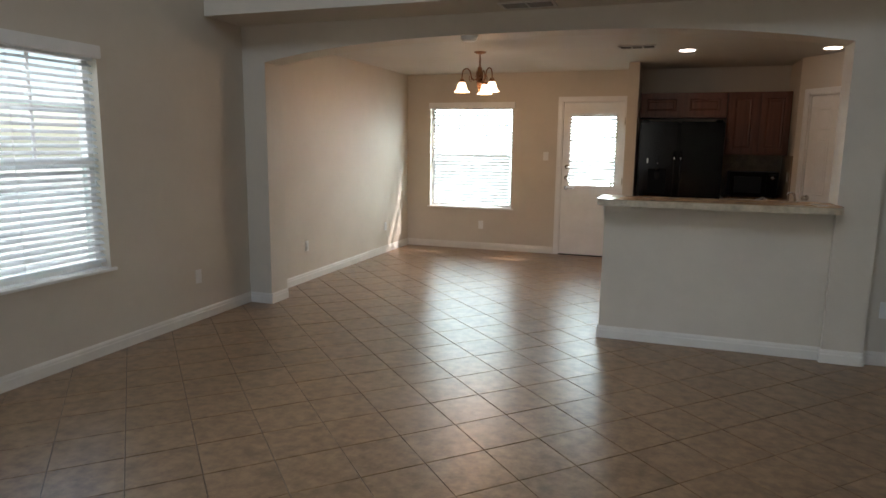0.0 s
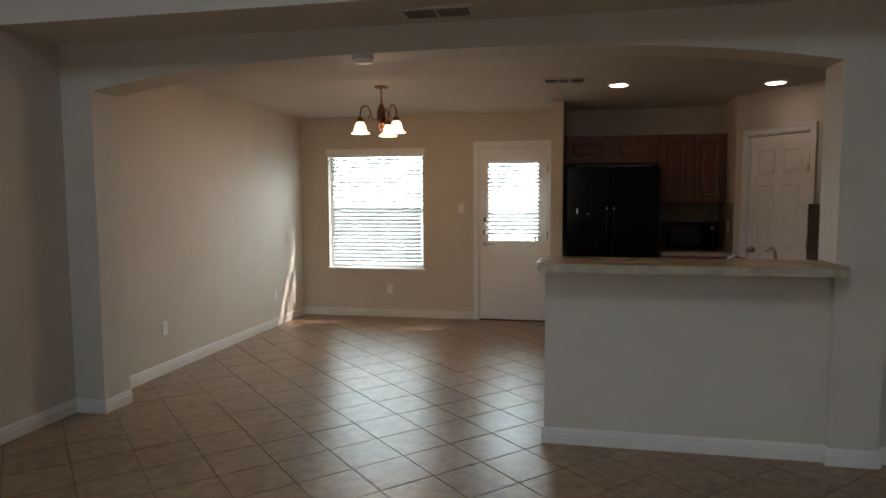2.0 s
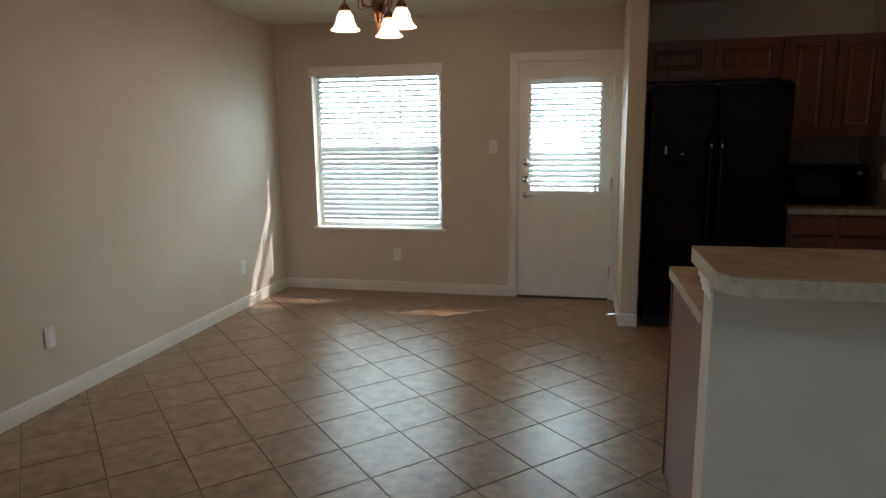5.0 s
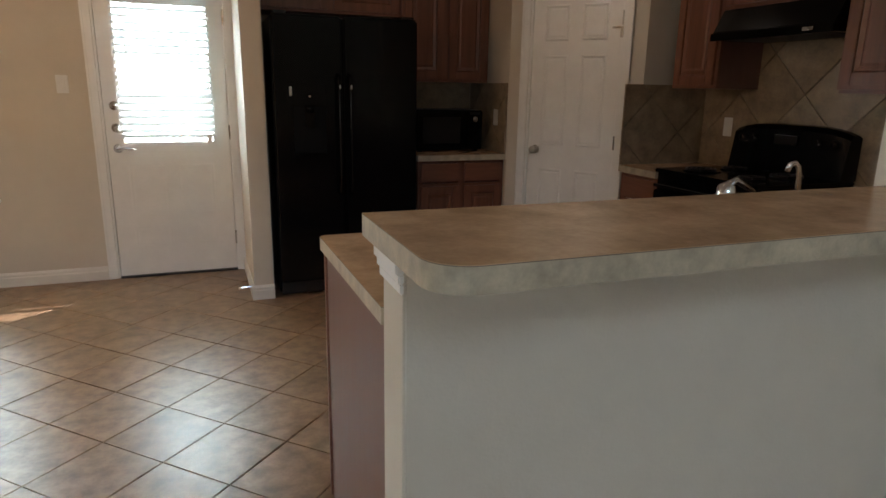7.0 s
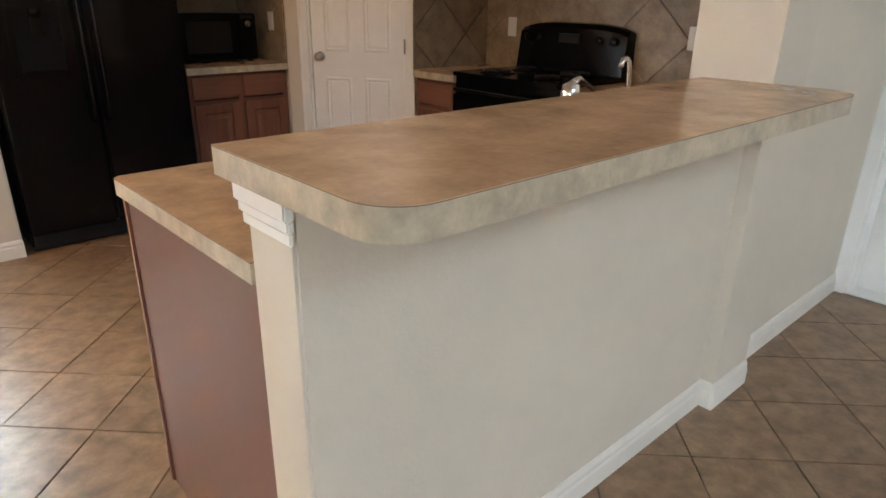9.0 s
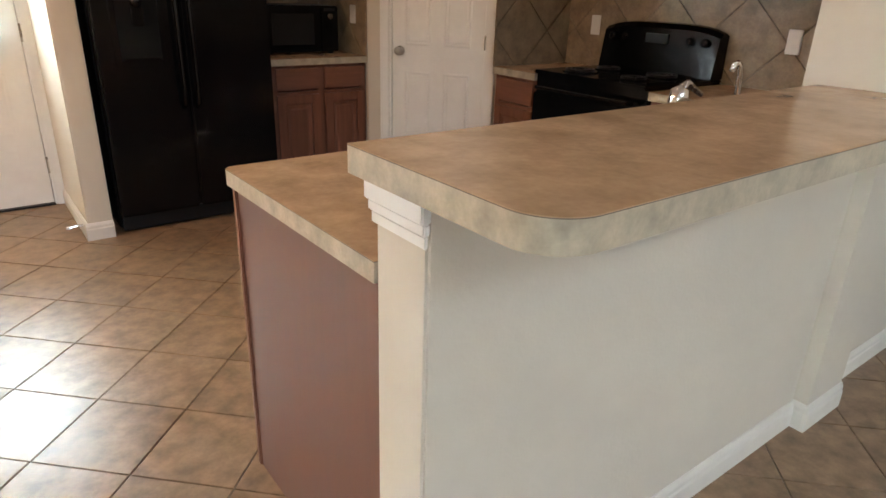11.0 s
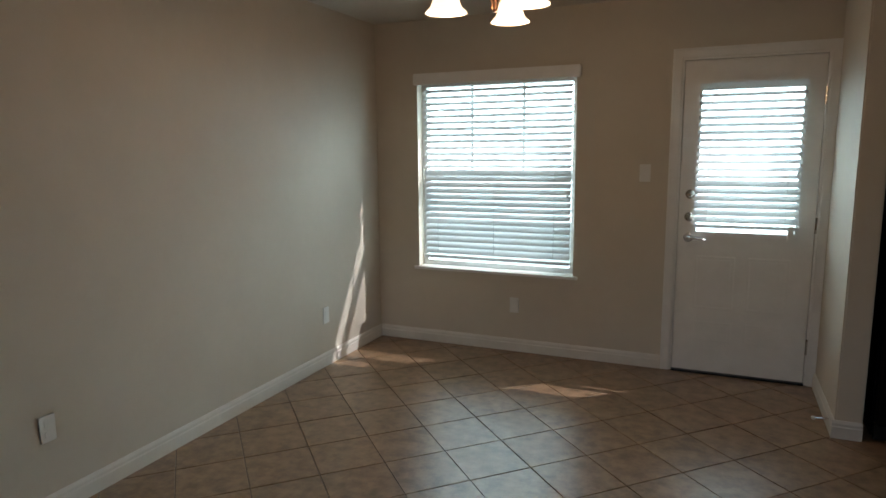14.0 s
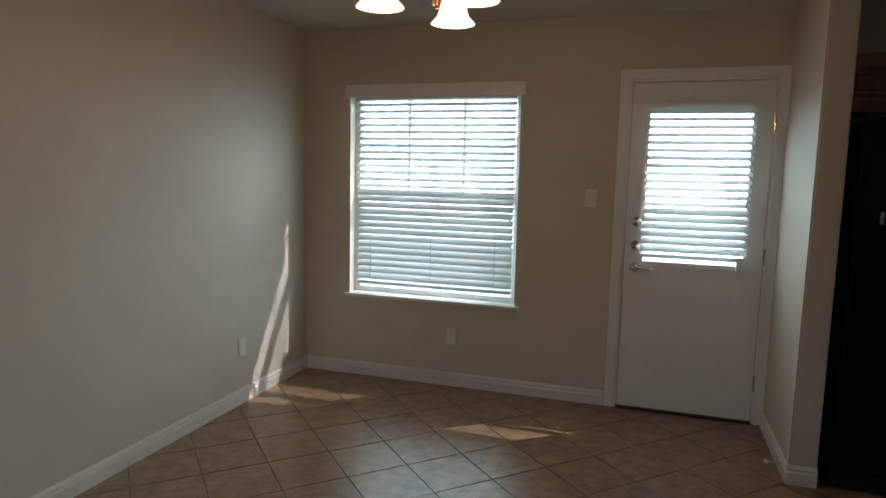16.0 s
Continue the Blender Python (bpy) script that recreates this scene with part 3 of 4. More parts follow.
def rounded(x0, y0, x1, y1, r):
    """A rectangle's outline with the radius r = (x0y0, x1y0, x1y1, x0y1) at its corners."""
    out = []
    for (cx, cy, sx, sy, a0), rr in zip(((x0, y0, 1, 1, 180), (x1, y0, -1, 1, 270), (x1, y1, -1, -1, 0), (x0, y1, 1, -1, 90)), r):
        if rr <= 0:
            out.append((cx, cy))
            continue
        for i in range(13):
            a = radians(a0 + 90 * i / 12)
            out.append((cx + sx * rr + rr * math.cos(a), cy + sy * rr + rr * math.sin(a)))
    return out


BAR_Z = 1.098
bar = rounded(0.63, 7.655, 2.20, ARCH_Y0 - 0.001, (0.075, 0.10, 0, 0))
bar = bar[:-2] + [(2.20, ARCH_Y0 - 0.001), (PIL_R0 - 0.001, ARCH_Y0 - 0.001), (PIL_R0 - 0.001, 8.095), (0.63, 8.095)]
slab("bar_top", bar, BAR_Z - 0.047, BAR_Z, "raised tan laminate bar top with a rounded corner")
tr = thing("bar_trim", "white moulding under the end of the bar top", "trim", kind="structure")
part("moulding", boxes((BAR_X0 - 0.018, BAR_WY0 - 0.010, 1.010, BAR_X0, BAR_WY1 + 0.008, 1.0505), (BAR_X0 - 0.012, BAR_WY0 - 0.007, 0.990, BAR_X0, BAR_WY1 + 0.006, 1.010), (BAR_X0 - 0.007, BAR_WY0 - 0.004, 0.968, BAR_X0, BAR_WY1 + 0.004, 0.990), bevel=0.003), TRIM, tr)
CT = 0.898
lowc = [(0.664, BAR_WY1 + 0.001), (KX - 0.014, BAR_WY1 + 0.001), (KX - 0.014, 9.115), (2.82, 9.115), (2.82, 8.78), (0.672, 8.78), (0.657, 8.765)]
slab("kitchen_counter", lowc, CT - 0.042, CT, "tan laminate kitchen counter behind the raised bar")
slab("stove_counter", [(2.82, 9.885), (KX - 0.014, 9.885), (KX - 0.014, 10.246), (2.82, 10.246)], CT - 0.042, CT, "short tan laminate counter beside the stove")
slab("microwave_counter", [(1.735, 11.035), (2.409, 11.035), (2.409, YF - 0.014), (1.735, YF - 0.014)], CT - 0.042, CT, "short tan laminate counter under the microwave")


def cabinet(name, m, w, h, depth, doors, label, drawers=0.0, toe=0.0, category="cabinet", group="kitchen cabinets"):
    """A framed cabinet: local x across the front, the front at y = 0, body behind it; doors: count."""
    th = tagged(new(name), label, category, group)
    th.matrix_basis = m
    part("body", boxes((0, 0.018, toe, w, depth, h)), CABP, th)
    part("face_frame", boxes((0, 0, toe, 0.038, 0.018, h), (w - 0.038, 0, toe, w, 0.018, h), (0.038, 0, h - 0.038, w - 0.038, 0.018, h), (0.038, 0, toe, w - 0.038, 0.018, toe + 0.038),
                             *([((w / 2 - 0.019), 0, toe + 0.038, w / 2 + 0.019, 0.018, h - 0.038)] if doors == 2 else []),
                             *([(0.038, 0.0005, h - drawers - 0.05, w - 0.038, 0.018, h - drawers - 0.012)] if drawers else [])), CAB, th)
    if toe:
        part("toe_kick", boxes((0.0, 0.07, 0, w, 0.085, toe)), BLACKM, th)
    step = w / doors
    for i in range(doors):
        x0, x1 = i * step + 0.02, (i + 1) * step - 0.02
        z1 = h - 0.02 - (drawers + 0.012 if drawers else 0)
        z0 = toe + 0.02
        d = part("door", boxes((x0, -0.019, z0, x0 + 0.055, -0.001, z1), (x1 - 0.055, -0.019, z0, x1, -0.001, z1), (x0 + 0.055, -0.0188, z1 - 0.055, x1 - 0.055, -0.001, z1), (x0 + 0.055, -0.0188, z0, x1 - 0.055, -0.001, z0 + 0.055), bevel=0.0025), CAB, th)
        raised_panel(x0 + 0.053, z0 + 0.053, x1 - 0.053, z1 - 0.053, -0.006, d, CAB, depth=0.009, inset=0.03)
        if drawers:
            part("drawer_front", boxes((x0, -0.019, h - 0.02 - drawers + 0.02, x1, -0.001, h - 0.018), bevel=0.004), CAB_H, th)
    return th


UB, UT = 1.395, 2.125
CABL = "reddish-brown wooden {} cabinet with raised panels"
cabinet("base_cabinet", pose(1.745, 11.065, 0), 0.66, CT - 0.042, YF - 11.065, 2, CABL.format("base"), drawers=0.15, toe=0.10)
cabinet("wall_cabinet", pose(1.725, 11.39, UB), 0.68, UT - UB, YF - 11.39, 2, CABL.format("wall"))
cabinet("wall_cabinet", pose(0.735, 11.39, 1.83), 0.985, UT - 1.83, YF - 11.39, 2, CABL.format("short wall"))
F = -90  # fronts that look towards -x
cabinet("wall_cabinet", pose(KX - 0.33, 10.20, UB - 0.02, 0, 0, F), 0.37, UT - UB + 0.02, 0.33, 1, CABL.format("narrow wall"))
cabinet("wall_cabinet", pose(KX - 0.33, 9.828, 1.80, 0, 0, F), 0.76, UT - 1.80, 0.33, 2, CABL.format("short wall"))
cabinet("wall_cabinet", pose(KX - 0.33, 9.065, UB - 0.02, 0, 0, F), 0.90, UT - UB + 0.02, 0.33, 2, CABL.format("wall"))
part("light_rail", boxes((KX - 0.32, 8.17, UB - 0.037, KX - 0.01, 9.06, UB - 0.021)), CABP, tagged(new("under_cabinet_shelf"), "pale underside board below the wall cabinet", "shelf"))
cabinet("base_cabinet", pose(2.85, 10.245, 0, 0, 0, F), 0.36, CT - 0.042, KX - 2.85, 1, CABL.format("narrow base"), drawers=0.15, toe=0.10)
cabinet("base_cabinet", pose(2.85, 9.115, 0, 0, 0, F), 0.38, CT - 0.042, KX - 2.85, 1, CABL.format("narrow base"), drawers=0.15, toe=0.10)
cabinet("sink_cabinet", pose(2.80, 8.755, 0, 0, 0, 180), 2.10, CT - 0.042, 8.755 - BAR_WY1 - 0.002, 4, CABL.format("sink base"), drawers=0.15, toe=0.10)
ep = thing("end_panel", "reddish-brown wooden end panel of the bar cabinets", "cabinet panel")
part("panel", boxes((0.672, BAR_WY1 + 0.002, 0, 0.6995, 8.735, CT - 0.043)), CABP, ep)
part("corner_strip", boxes((0.666, 8.735, 0.0, 0.6995, 8.757, CT - 0.043), bevel=0.003), CAB, ep)


# ---- appliances ----
def fridge():
    th = thing("refrigerator", "glossy black side-by-side refrigerator with water dispenser", "refrigerator", (0.768, 10.90, 0))
    w, h, d = 0.915, 1.765, YF - 10.90 - 0.03
    part("body", boxes((0, 0.085, 0.02, w, d, h - 0.012), bevel=0.006), BLACK, th)
    part("kick_grille", boxes((0.01, 0.05, 0.015, w - 0.01, 0.085, 0.10)), BLACKM, th)
    s = 0.43
    dl = part("freezer_door", boxes((0.0, 0, 0.105, s - 0.003, 0.078, h), bevel=0.012, seg=3), BLACK, th)
    dr = part("fridge_door", boxes((s + 0.003, 0, 0.105, w, 0.078, h), bevel=0.012, seg=3), BLACK, th)
    for x, p in ((s - 0.035, dl), (s + 0.035, dr)):
        part("handle", tube([(x, 0.0, 1.42), (x, -0.045, 1.40), (x, -0.055, 1.30), (x, -0.055, 0.80), (x, -0.045, 0.70), (x, 0, 0.68)], 0.012, 10), BLACK, p, smooth=True)
        # small bright metal chip imitates the highlight on the glossy handle
        part("handle_glint", boxes((x - 0.005, -0.0705, 1.335, x + 0.005, -0.066, 1.36), bevel=0.002), NICKEL, p)
    part("dispenser", boxes((0.085, -0.010, 0.90, 0.115, 0.001, 1.36), (0.315, -0.010, 0.90, 0.345, 0.001, 1.36), (0.115, -0.010, 0.90, 0.315, 0.001, 0.935), (0.115, -0.010, 1.225, 0.315, 0.001, 1.36), bevel=0.004), BLACK, dl, "glossy black dispenser surround")
    part("dispenser_recess", boxes((0.113, -0.003, 0.93, 0.317, 0.0005, 1.23)), NICHE, dl, "dark matt dispenser niche")
    part("dispenser_lever", boxes((0.185, -0.022, 1.10, 0.245, -0.003, 1.20), bevel=0.006), BLACK, dl)
    part("dispenser_chute", lathe([(0.030, 0), (0.026, -0.03), (0.018, -0.045)], 16, m=pose(0.215, -0.012, 1.235)), BLACK, dl, smooth=True)
    part("drip_tray", boxes((0.13, -0.028, 0.935, 0.30, -0.003, 0.945), bevel=0.003), BLACK, dl)
    part("dispenser_display", boxes((0.095, -0.013, 1.29, 0.110, -0.010, 1.345)), NICKEL, dl, "small bright display strip")
    part("indicator", boxes((0.21, -0.013, 1.285, 0.222, -0.010, 1.293)), PLASTIC, dl)
    part("hinge_cover", boxes((0.02, 0.01, h, 0.10, 0.12, h + 0.018), bevel=0.005), BLACKM, th)
    part("hinge_cover", boxes((w - 0.10, 0.01, h, w - 0.02, 0.12, h + 0.018), bevel=0.005), BLACKM, th)


fridge()


def microwave():
    th = thing("microwave", "black countertop microwave oven", "microwave", (1.80, 11.26, CT))
    part("body", boxes((0, 0.02, 0.012, 0.52, 0.38, 0.30), bevel=0.006), BLACKM, th)
    part("door", boxes((0.004, 0.0, 0.016, 0.39, 0.019, 0.296), bevel=0.004), BLACK, th)
    part("window", boxes((0.05, -0.002, 0.06, 0.34, 0.0, 0.25)), BLACKM, th)
    part("control_panel", boxes((0.394, 0.0, 0.016, 0.516, 0.019, 0.296), bevel=0.004), BLACK, th)
    part("dial", lathe([(0.02, 0), (0.019, 0.012), (0.006, 0.014)], 18, m=pose(0.455, 0.0, 0.235, 90)), NICKEL, th)
    part("display", boxes((0.415, -0.002, 0.265, 0.495, 0.0, 0.285)), BLACKM, th)
    for x in (0.04, 0.48):
        for y in (0.05, 0.34):
            part("foot", boxes((x - 0.015, y - 0.015, 0, x + 0.015, y + 0.015, 0.012)), BLACKM, th)


microwave()


def stove():
    th = thing("stove", "glossy black electric range with raised control panel", "stove", (KX - 0.67, 9.88, 0), -90)
    w = 0.76
    part("body", boxes((0.002, 0.03, 0.06, w - 0.002, 0.655, 0.90), bevel=0.004), BLACK, th)
    part("cooktop", boxes((0, 0.0, 0.90, w, 0.655, 0.922), bevel=0.008), BLACK, th)
    part("oven_door", boxes((0.01, 0.0, 0.27, w - 0.01, 0.03, 0.80), bevel=0.006), BLACK, th)
    part("drawer", boxes((0.01, 0.004, 0.08, w - 0.01, 0.03, 0.26), bevel=0.006), BLACK, th)
    part("oven_handle", tube([(0.07, 0.0, 0.83), (0.07, -0.04, 0.835), (w - 0.07, -0.04, 0.835), (w - 0.07, 0.0, 0.83)], 0.011), BLACK, th)
    bm = bmesh.new()
    prof = [(0.545, 0.922), (0.655, 0.922), (0.655, 1.175), (0.63, 1.19), (0.60, 1.185), (0.575, 1.16), (0.56, 1.04)]
    n = 14
    rings = []
    for i in range(n + 1):
        u = i / n
        drop = 0.035 * (2 * u - 1) ** 4
        rings.append([bm.verts.new((0.005 + (w - 0.01) * u, y, z - drop * (z - 0.922) / 0.26)) for y, z in prof])
    for a, b in zip(rings, rings[1:]):
        for k in range(len(prof)):
            bm.faces.new((a[k], a[(k + 1) % 7], b[(k + 1) % 7], b[k]))
    bm.faces.new(rings[0][::-1])
    bm.faces.new(rings[-1])
    pan = part("control_panel", bm, BLACK, th, smooth=False)
    for x in (0.08, 0.17, w - 0.17, w - 0.08):
        part("control_knob", lathe([(0.024, 0), (0.022, 0.02), (0.012, 0.024)], 16, m=pose(x, 0.568, 1.10, 83)), BLACK, pan, smooth=True)
    part("clock", boxes((w / 2 - 0.07, 0.555, 1.08, w / 2 + 0.07, 0.566, 1.13)), BLACKM, pan)
    for x, y, r in ((0.20, 0.17, 0.10), (0.56, 0.17, 0.08), (0.20, 0.41, 0.08), (0.56, 0.41, 0.10)):
        b = part("burner", lathe([(r, 0.9225), (r, 0.927), (r - 0.012, 0.928)], 24, m=pose(x, y, 0)), BLACK, th)
        pts = [(x + rr * math.cos(a), y + rr * math.sin(a), 0.934) for a, rr in ((0.3 * k, r * 0.2 + (r * 0.68) * k / 60) for k in range(61))]
        part("coil", tube(pts, 0.006, 6), BLACKM, b)
    return th


stove()


def hood():
    th = thing("range_hood", "black under-cabinet range hood over the stove", "range hood", (KX, 9.828, 1.635), -90)
    w = 0.76
    bm = bmesh.new()
    prof = [(0.0, 0.164), (0.0, 0.0), (-0.40, 0.0), (-0.40, 0.04), (-0.335, 0.164)]
    a = [bm.verts.new((0, y, z)) for y, z in prof]
    b = [bm.verts.new((w, y, z)) for y, z in prof]
    bm.faces.new(a)
    bm.faces.new(b[::-1])
    for i in range(5):
        bm.faces.new((a[i], a[(i + 1) % 5], b[(i + 1) % 5], b[i]))
    bmesh.ops.bevel(bm, geom=bm.edges[:], offset=0.004, segments=2, affect="EDGES")
    part("shell", bm, BLACK, th)
    part("lip", boxes((-0.002, -0.412, -0.004, w + 0.002, -0.401, 0.036), bevel=0.002), BLACK, th)
    part("switch", boxes((w - 0.16, -0.416, 0.010, w - 0.10, -0.412, 0.026)), NICKEL, th)
    part("filter", boxes((0.08, -0.37, -0.004, w - 0.08, -0.1, 0.0)), VENTD, th)


hood()


def sink_and_faucet():
    th = thing("kitchen_sink", "stainless steel sink let into the counter", "sink", (1.84, 8.46, CT))
    part("rim", boxes((-0.40, -0.25, 0, -0.36, 0.25, 0.006), (0.36, -0.25, 0, 0.40, 0.25, 0.006), (-0.36, -0.25, 0, 0.36, -0.17, 0.006), (-0.36, 0.21, 0, 0.36, 0.25, 0.006), (-0.02, -0.17, 0, 0.02, 0.21, 0.006)), STEEL, th)
    part("bowl", boxes((-0.36, -0.17, 0.0005, -0.02, 0.21, 0.003)), STEEL, th)
    part("bowl", boxes((0.02, -0.17, 0.0005, 0.36, 0.21, 0.003)), STEEL, th)
    fa = thing("faucet", "chrome kitchen faucet with lever handle", "faucet", (1.75, 8.26, CT + 0.006))
    part("deck_plate", boxes((-0.10, -0.028, 0, 0.26, 0.028, 0.010), bevel=0.004), CHROME, fa)
    part("base", lathe([(0.026, 0.01), (0.026, 0.09), (0.022, 0.12), (0.028, 0.15), (0.024, 0.185), (0.008, 0.195)], 18), CHROME, fa, smooth=True)
    part("lever", tube([(0.0, 0, 0.185), (0.03, 0.0, 0.20), (0.10, -0.005, 0.165)], [0.012, 0.011, 0.007]), CHROME, fa, smooth=True)
    part("spout", tube([(0, 0.01, 0.07), (-0.01, 0.06, 0.085), (-0.015, 0.13, 0.09), (-0.02, 0.19, 0.085), (-0.02, 0.21, 0.06)], 0.012), CHROME, fa, smooth=True)
    sp = thing("side_spray", "slim chrome hooked filter tap at the sink", "tap", (2.01, 8.23, CT + 0.006))
    part("stem", tube([(0, 0, 0), (-0.018, 0, 0.21), (-0.026, 0.0, 0.238), (-0.042, 0.0, 0.25), (-0.06, 0.0, 0.244), (-0.068, 0.0, 0.226)], [0.012, 0.008, 0.008, 0.008, 0.008, 0.008]), CHROME, sp, smooth=True)
    part("foot", lathe([(0.02, 0), (0.02, 0.01), (0.012, 0.016)], 16), CHROME, sp)


sink_and_faucet()


# ---- ceiling things ----
CH = (-0.862, 9.74)


def chandelier():
    th = thing("chandelier", "antique copper chandelier with three lit bell shades", "chandelier", (CH[0], CH[1], 0))
    part("canopy", lathe([(0.065, CEIL - 0.001), (0.065, CEIL - 0.008), (0.04, CEIL - 0.022), (0.012, CEIL - 0.03)], 24), BRONZE, th, smooth=True)
    z0, z1 = 2.285, CEIL - 0.03
    n = 8
    for i in range(n):
        zc = z0 + (z1 - z0) * (i + 0.5) / n
        pts = []
        for k in range(13):
            a = 2 * math.pi * k / 12
            u, v = 0.008 * math.cos(a), 0.019 * math.sin(a)
            pts.append((u, 0, zc + v) if i % 2 else (0, u, zc + v))
        part("chain_link", tube(pts, 0.0022, 6), BRONZE, th)
    part("wire", tube([(0.004, 0.003, z1), (0.006, 0.004, (z0 + z1) / 2), (0.002, 0.002, z0)], 0.002, 6), BRONZE, th)
    part("wire", tube([(-0.003, 0, z0 + 0.03), (-0.035, 0.01, z0 - 0.02), (-0.05, 0.01, z0 - 0.09), (-0.02, 0.0, z0 - 0.13)], 0.0013, 5), BRONZE, th)
    part("column", lathe([(0.006, 2.25), (0.022, 2.235), (0.026, 2.205), (0.034, 2.19), (0.034, 2.185), (0.030, 2.18), (0.030, 2.09), (0.036, 2.08), (0.026, 2.065), (0.024, 2.035), (0.012, 2.015), (0.015, 2.0), (0.006, 1.985)], 20, m=pose(0, 0, 0.050)), BRONZE, th, smooth=True)
    for a0 in range(0, 360, 60):
        part("fluting", tube([(0.031 * math.cos(radians(a0)), 0.031 * math.sin(radians(a0)), 2.147), (0.031 * math.cos(radians(a0)), 0.031 * math.sin(radians(a0)), 2.237)], 0.007, 8), BRONZE, th)
    R, UP = 0.192, 0.050
    for az in (209, 89, -31):
        m = pose(0, 0, 0, 0, 0, az)
        arc = [(0.03, 2.115), (0.055, 2.105), (0.075, 2.125), (0.083, 2.16), (0.092, 2.20), (0.112, 2.222), (0.135, 2.222), (0.154, 2.205), (0.164, 2.165), (0.165, 2.12)]
        part("arm", tube([m @ Vector((x * R / 0.165, 0, z + UP)) for x, z in arc], 0.0065, 8), BRONZE, th, smooth=True)
        curl = [(0.083, 2.16), (0.090, 2.135), (0.088, 2.112), (0.074, 2.10), (0.062, 2.11), (0.064, 2.124), (0.074, 2.125)]
        part("scroll", tube([m @ Vector((0.016 + x * 1.1, 0, z - 0.01 + UP)) for x, z in curl], 0.0045, 7), BRONZE, th, smooth=True)
        mm = m @ Matrix.Translation((R, 0, UP))
        part("socket_cap", lathe([(0.008, 2.125), (0.018, 2.115), (0.03, 2.097), (0.034, 2.085), (0.030, 2.077)], 18, m=mm), BRONZE, th, smooth=True)
        bell = [(0.028, 0.106), (0.034, 0.096), (0.047, 0.073), (0.053, 0.045), (0.061, 0.023), (0.079, 0.005), (0.083, 0.0), (0.077, 0.002), (0.058, 0.022), (0.050, 0.045), (0.044, 0.073), (0.030, 0.096), (0.02, 0.10)]
        part("shade", lathe([(q, 1.977 + z) for q, z in bell], 28, m=mm), SHADE, th, "frosted glass bell shade, lit", smooth=True)
        p = Vector((CH[0], CH[1], 0)) + (mm.translation)
        point_lamp("chandelier_bulb", (p.x, p.y, 2.0), 4.0, (1.0, 0.66, 0.38), 0.03)


chandelier()


def downlight(x, y):
    th = thing("recessed_light", "round recessed ceiling light, lit, white trim", "ceiling light", (x, y, CEIL), group="recessed lights")
    part("trim_ring", lathe([(0.075, -0.0005), (0.098, -0.0005), (0.098, -0.006), (0.075, -0.010)], 32), PLASTIC, th, smooth=False)
    part("lens", lathe([(0.078, -0.0102), (0.074, -0.013), (0.05, -0.016)], 28), BULB, th)
    s = new("recessed_lamp", bpy.data.lights.new("recessed_lamp", "SPOT"))
    s.data.energy, s.data.color, s.data.spot_size, s.data.spot_blend, s.data.shadow_soft_size = 1.2, (1.0, 0.74, 0.47), radians(125), 0.6, 0.06
    s.location = (x, y, CEIL - 0.02)


for x, y in ((1.21, 10.10), (2.54, 10.28), (1.20, 8.68)):
    downlight(x, y)


def vent(name, m, w, d, slats, label, across=False, groups=1):
    """A ceiling register facing down, local z up."""
    th = tagged(new(name), label, "air vent")
    th.matrix_basis = m
    f = 0.022
    part("frame", boxes((0, 0, -0.010, w, f, 0), (0, d - f, -0.010, w, d, 0), (0, f, -0.010, f, d - f, 0), (w - f, f, -0.010, w, d - f, 0)), VENTM, th)
    # dark sheet stands for the shade in the duct
    part("backing", boxes((f, f, -0.003, w - f, d - f, -0.0005)), VENTD, th)
    gw = (w - 2 * f) / groups
    for g in range(groups):
        x0 = f + g * gw
        if g:
            part("divider", boxes((x0 - 0.008, f, -0.010, x0 + 0.008, d - f, -0.003)), VENTM, th)
        for i in range(slats):
            if across == "mixed" and g != 1 or across is True:
                x = x0 + 0.012 + (gw - 0.024) * (i + 0.5) / slats
                part("slat", boxes((x - 0.0024, f, -0.012, x + 0.0024, d - f, -0.003)), VENTS, th)
            else:
                y = f + (d - 2 * f) * (i + 0.5) / slats
                part("slat", boxes((x0 + 0.009, y - 0.003, -0.010, x0 + gw - 0.009, y + 0.003, -0.003)), VENTS, th)


vent("ceiling_vent", pose(0.56, 9.68, CEIL), 0.36, 0.20, 6, "cream three-way ceiling air register", "mixed", 3)
vent("soffit_vent", pose(-0.12, 7.58, SOFFIT_Z), 0.40, 0.20, 9, "tan return air grille under the soffit", False, 2)
sd = thing("smoke_detector", "round white smoke detector under the arch", "smoke detector", (-0.44, 7.965, 2.311))
part("base", lathe([(0.068, 0), (0.068, -0.012)], 28), PLASTIC, sd)
part("cover", lathe([(0.062, -0.012), (0.060, -0.028), (0.048, -0.038), (0.01, -0.040)], 28), PLASTIC, sd, smooth=True)
ds = thing("door_stop", "small spring door stop on the baseboard", "door stop", (STUB_X0 - E_, 11.02, 0.065))
part("spring", tube([(0, 0, 0), (-0.03, 0, 0.0), (-0.065, 0, -0.004)], 0.006, 8), CHROME, ds)
part("tip", lathe([(0.009, 0), (0.009, 0.014), (0.006, 0.018)], 12, m=pose(-0.064, 0, -0.004, 0, -90)), PLASTIC, ds)


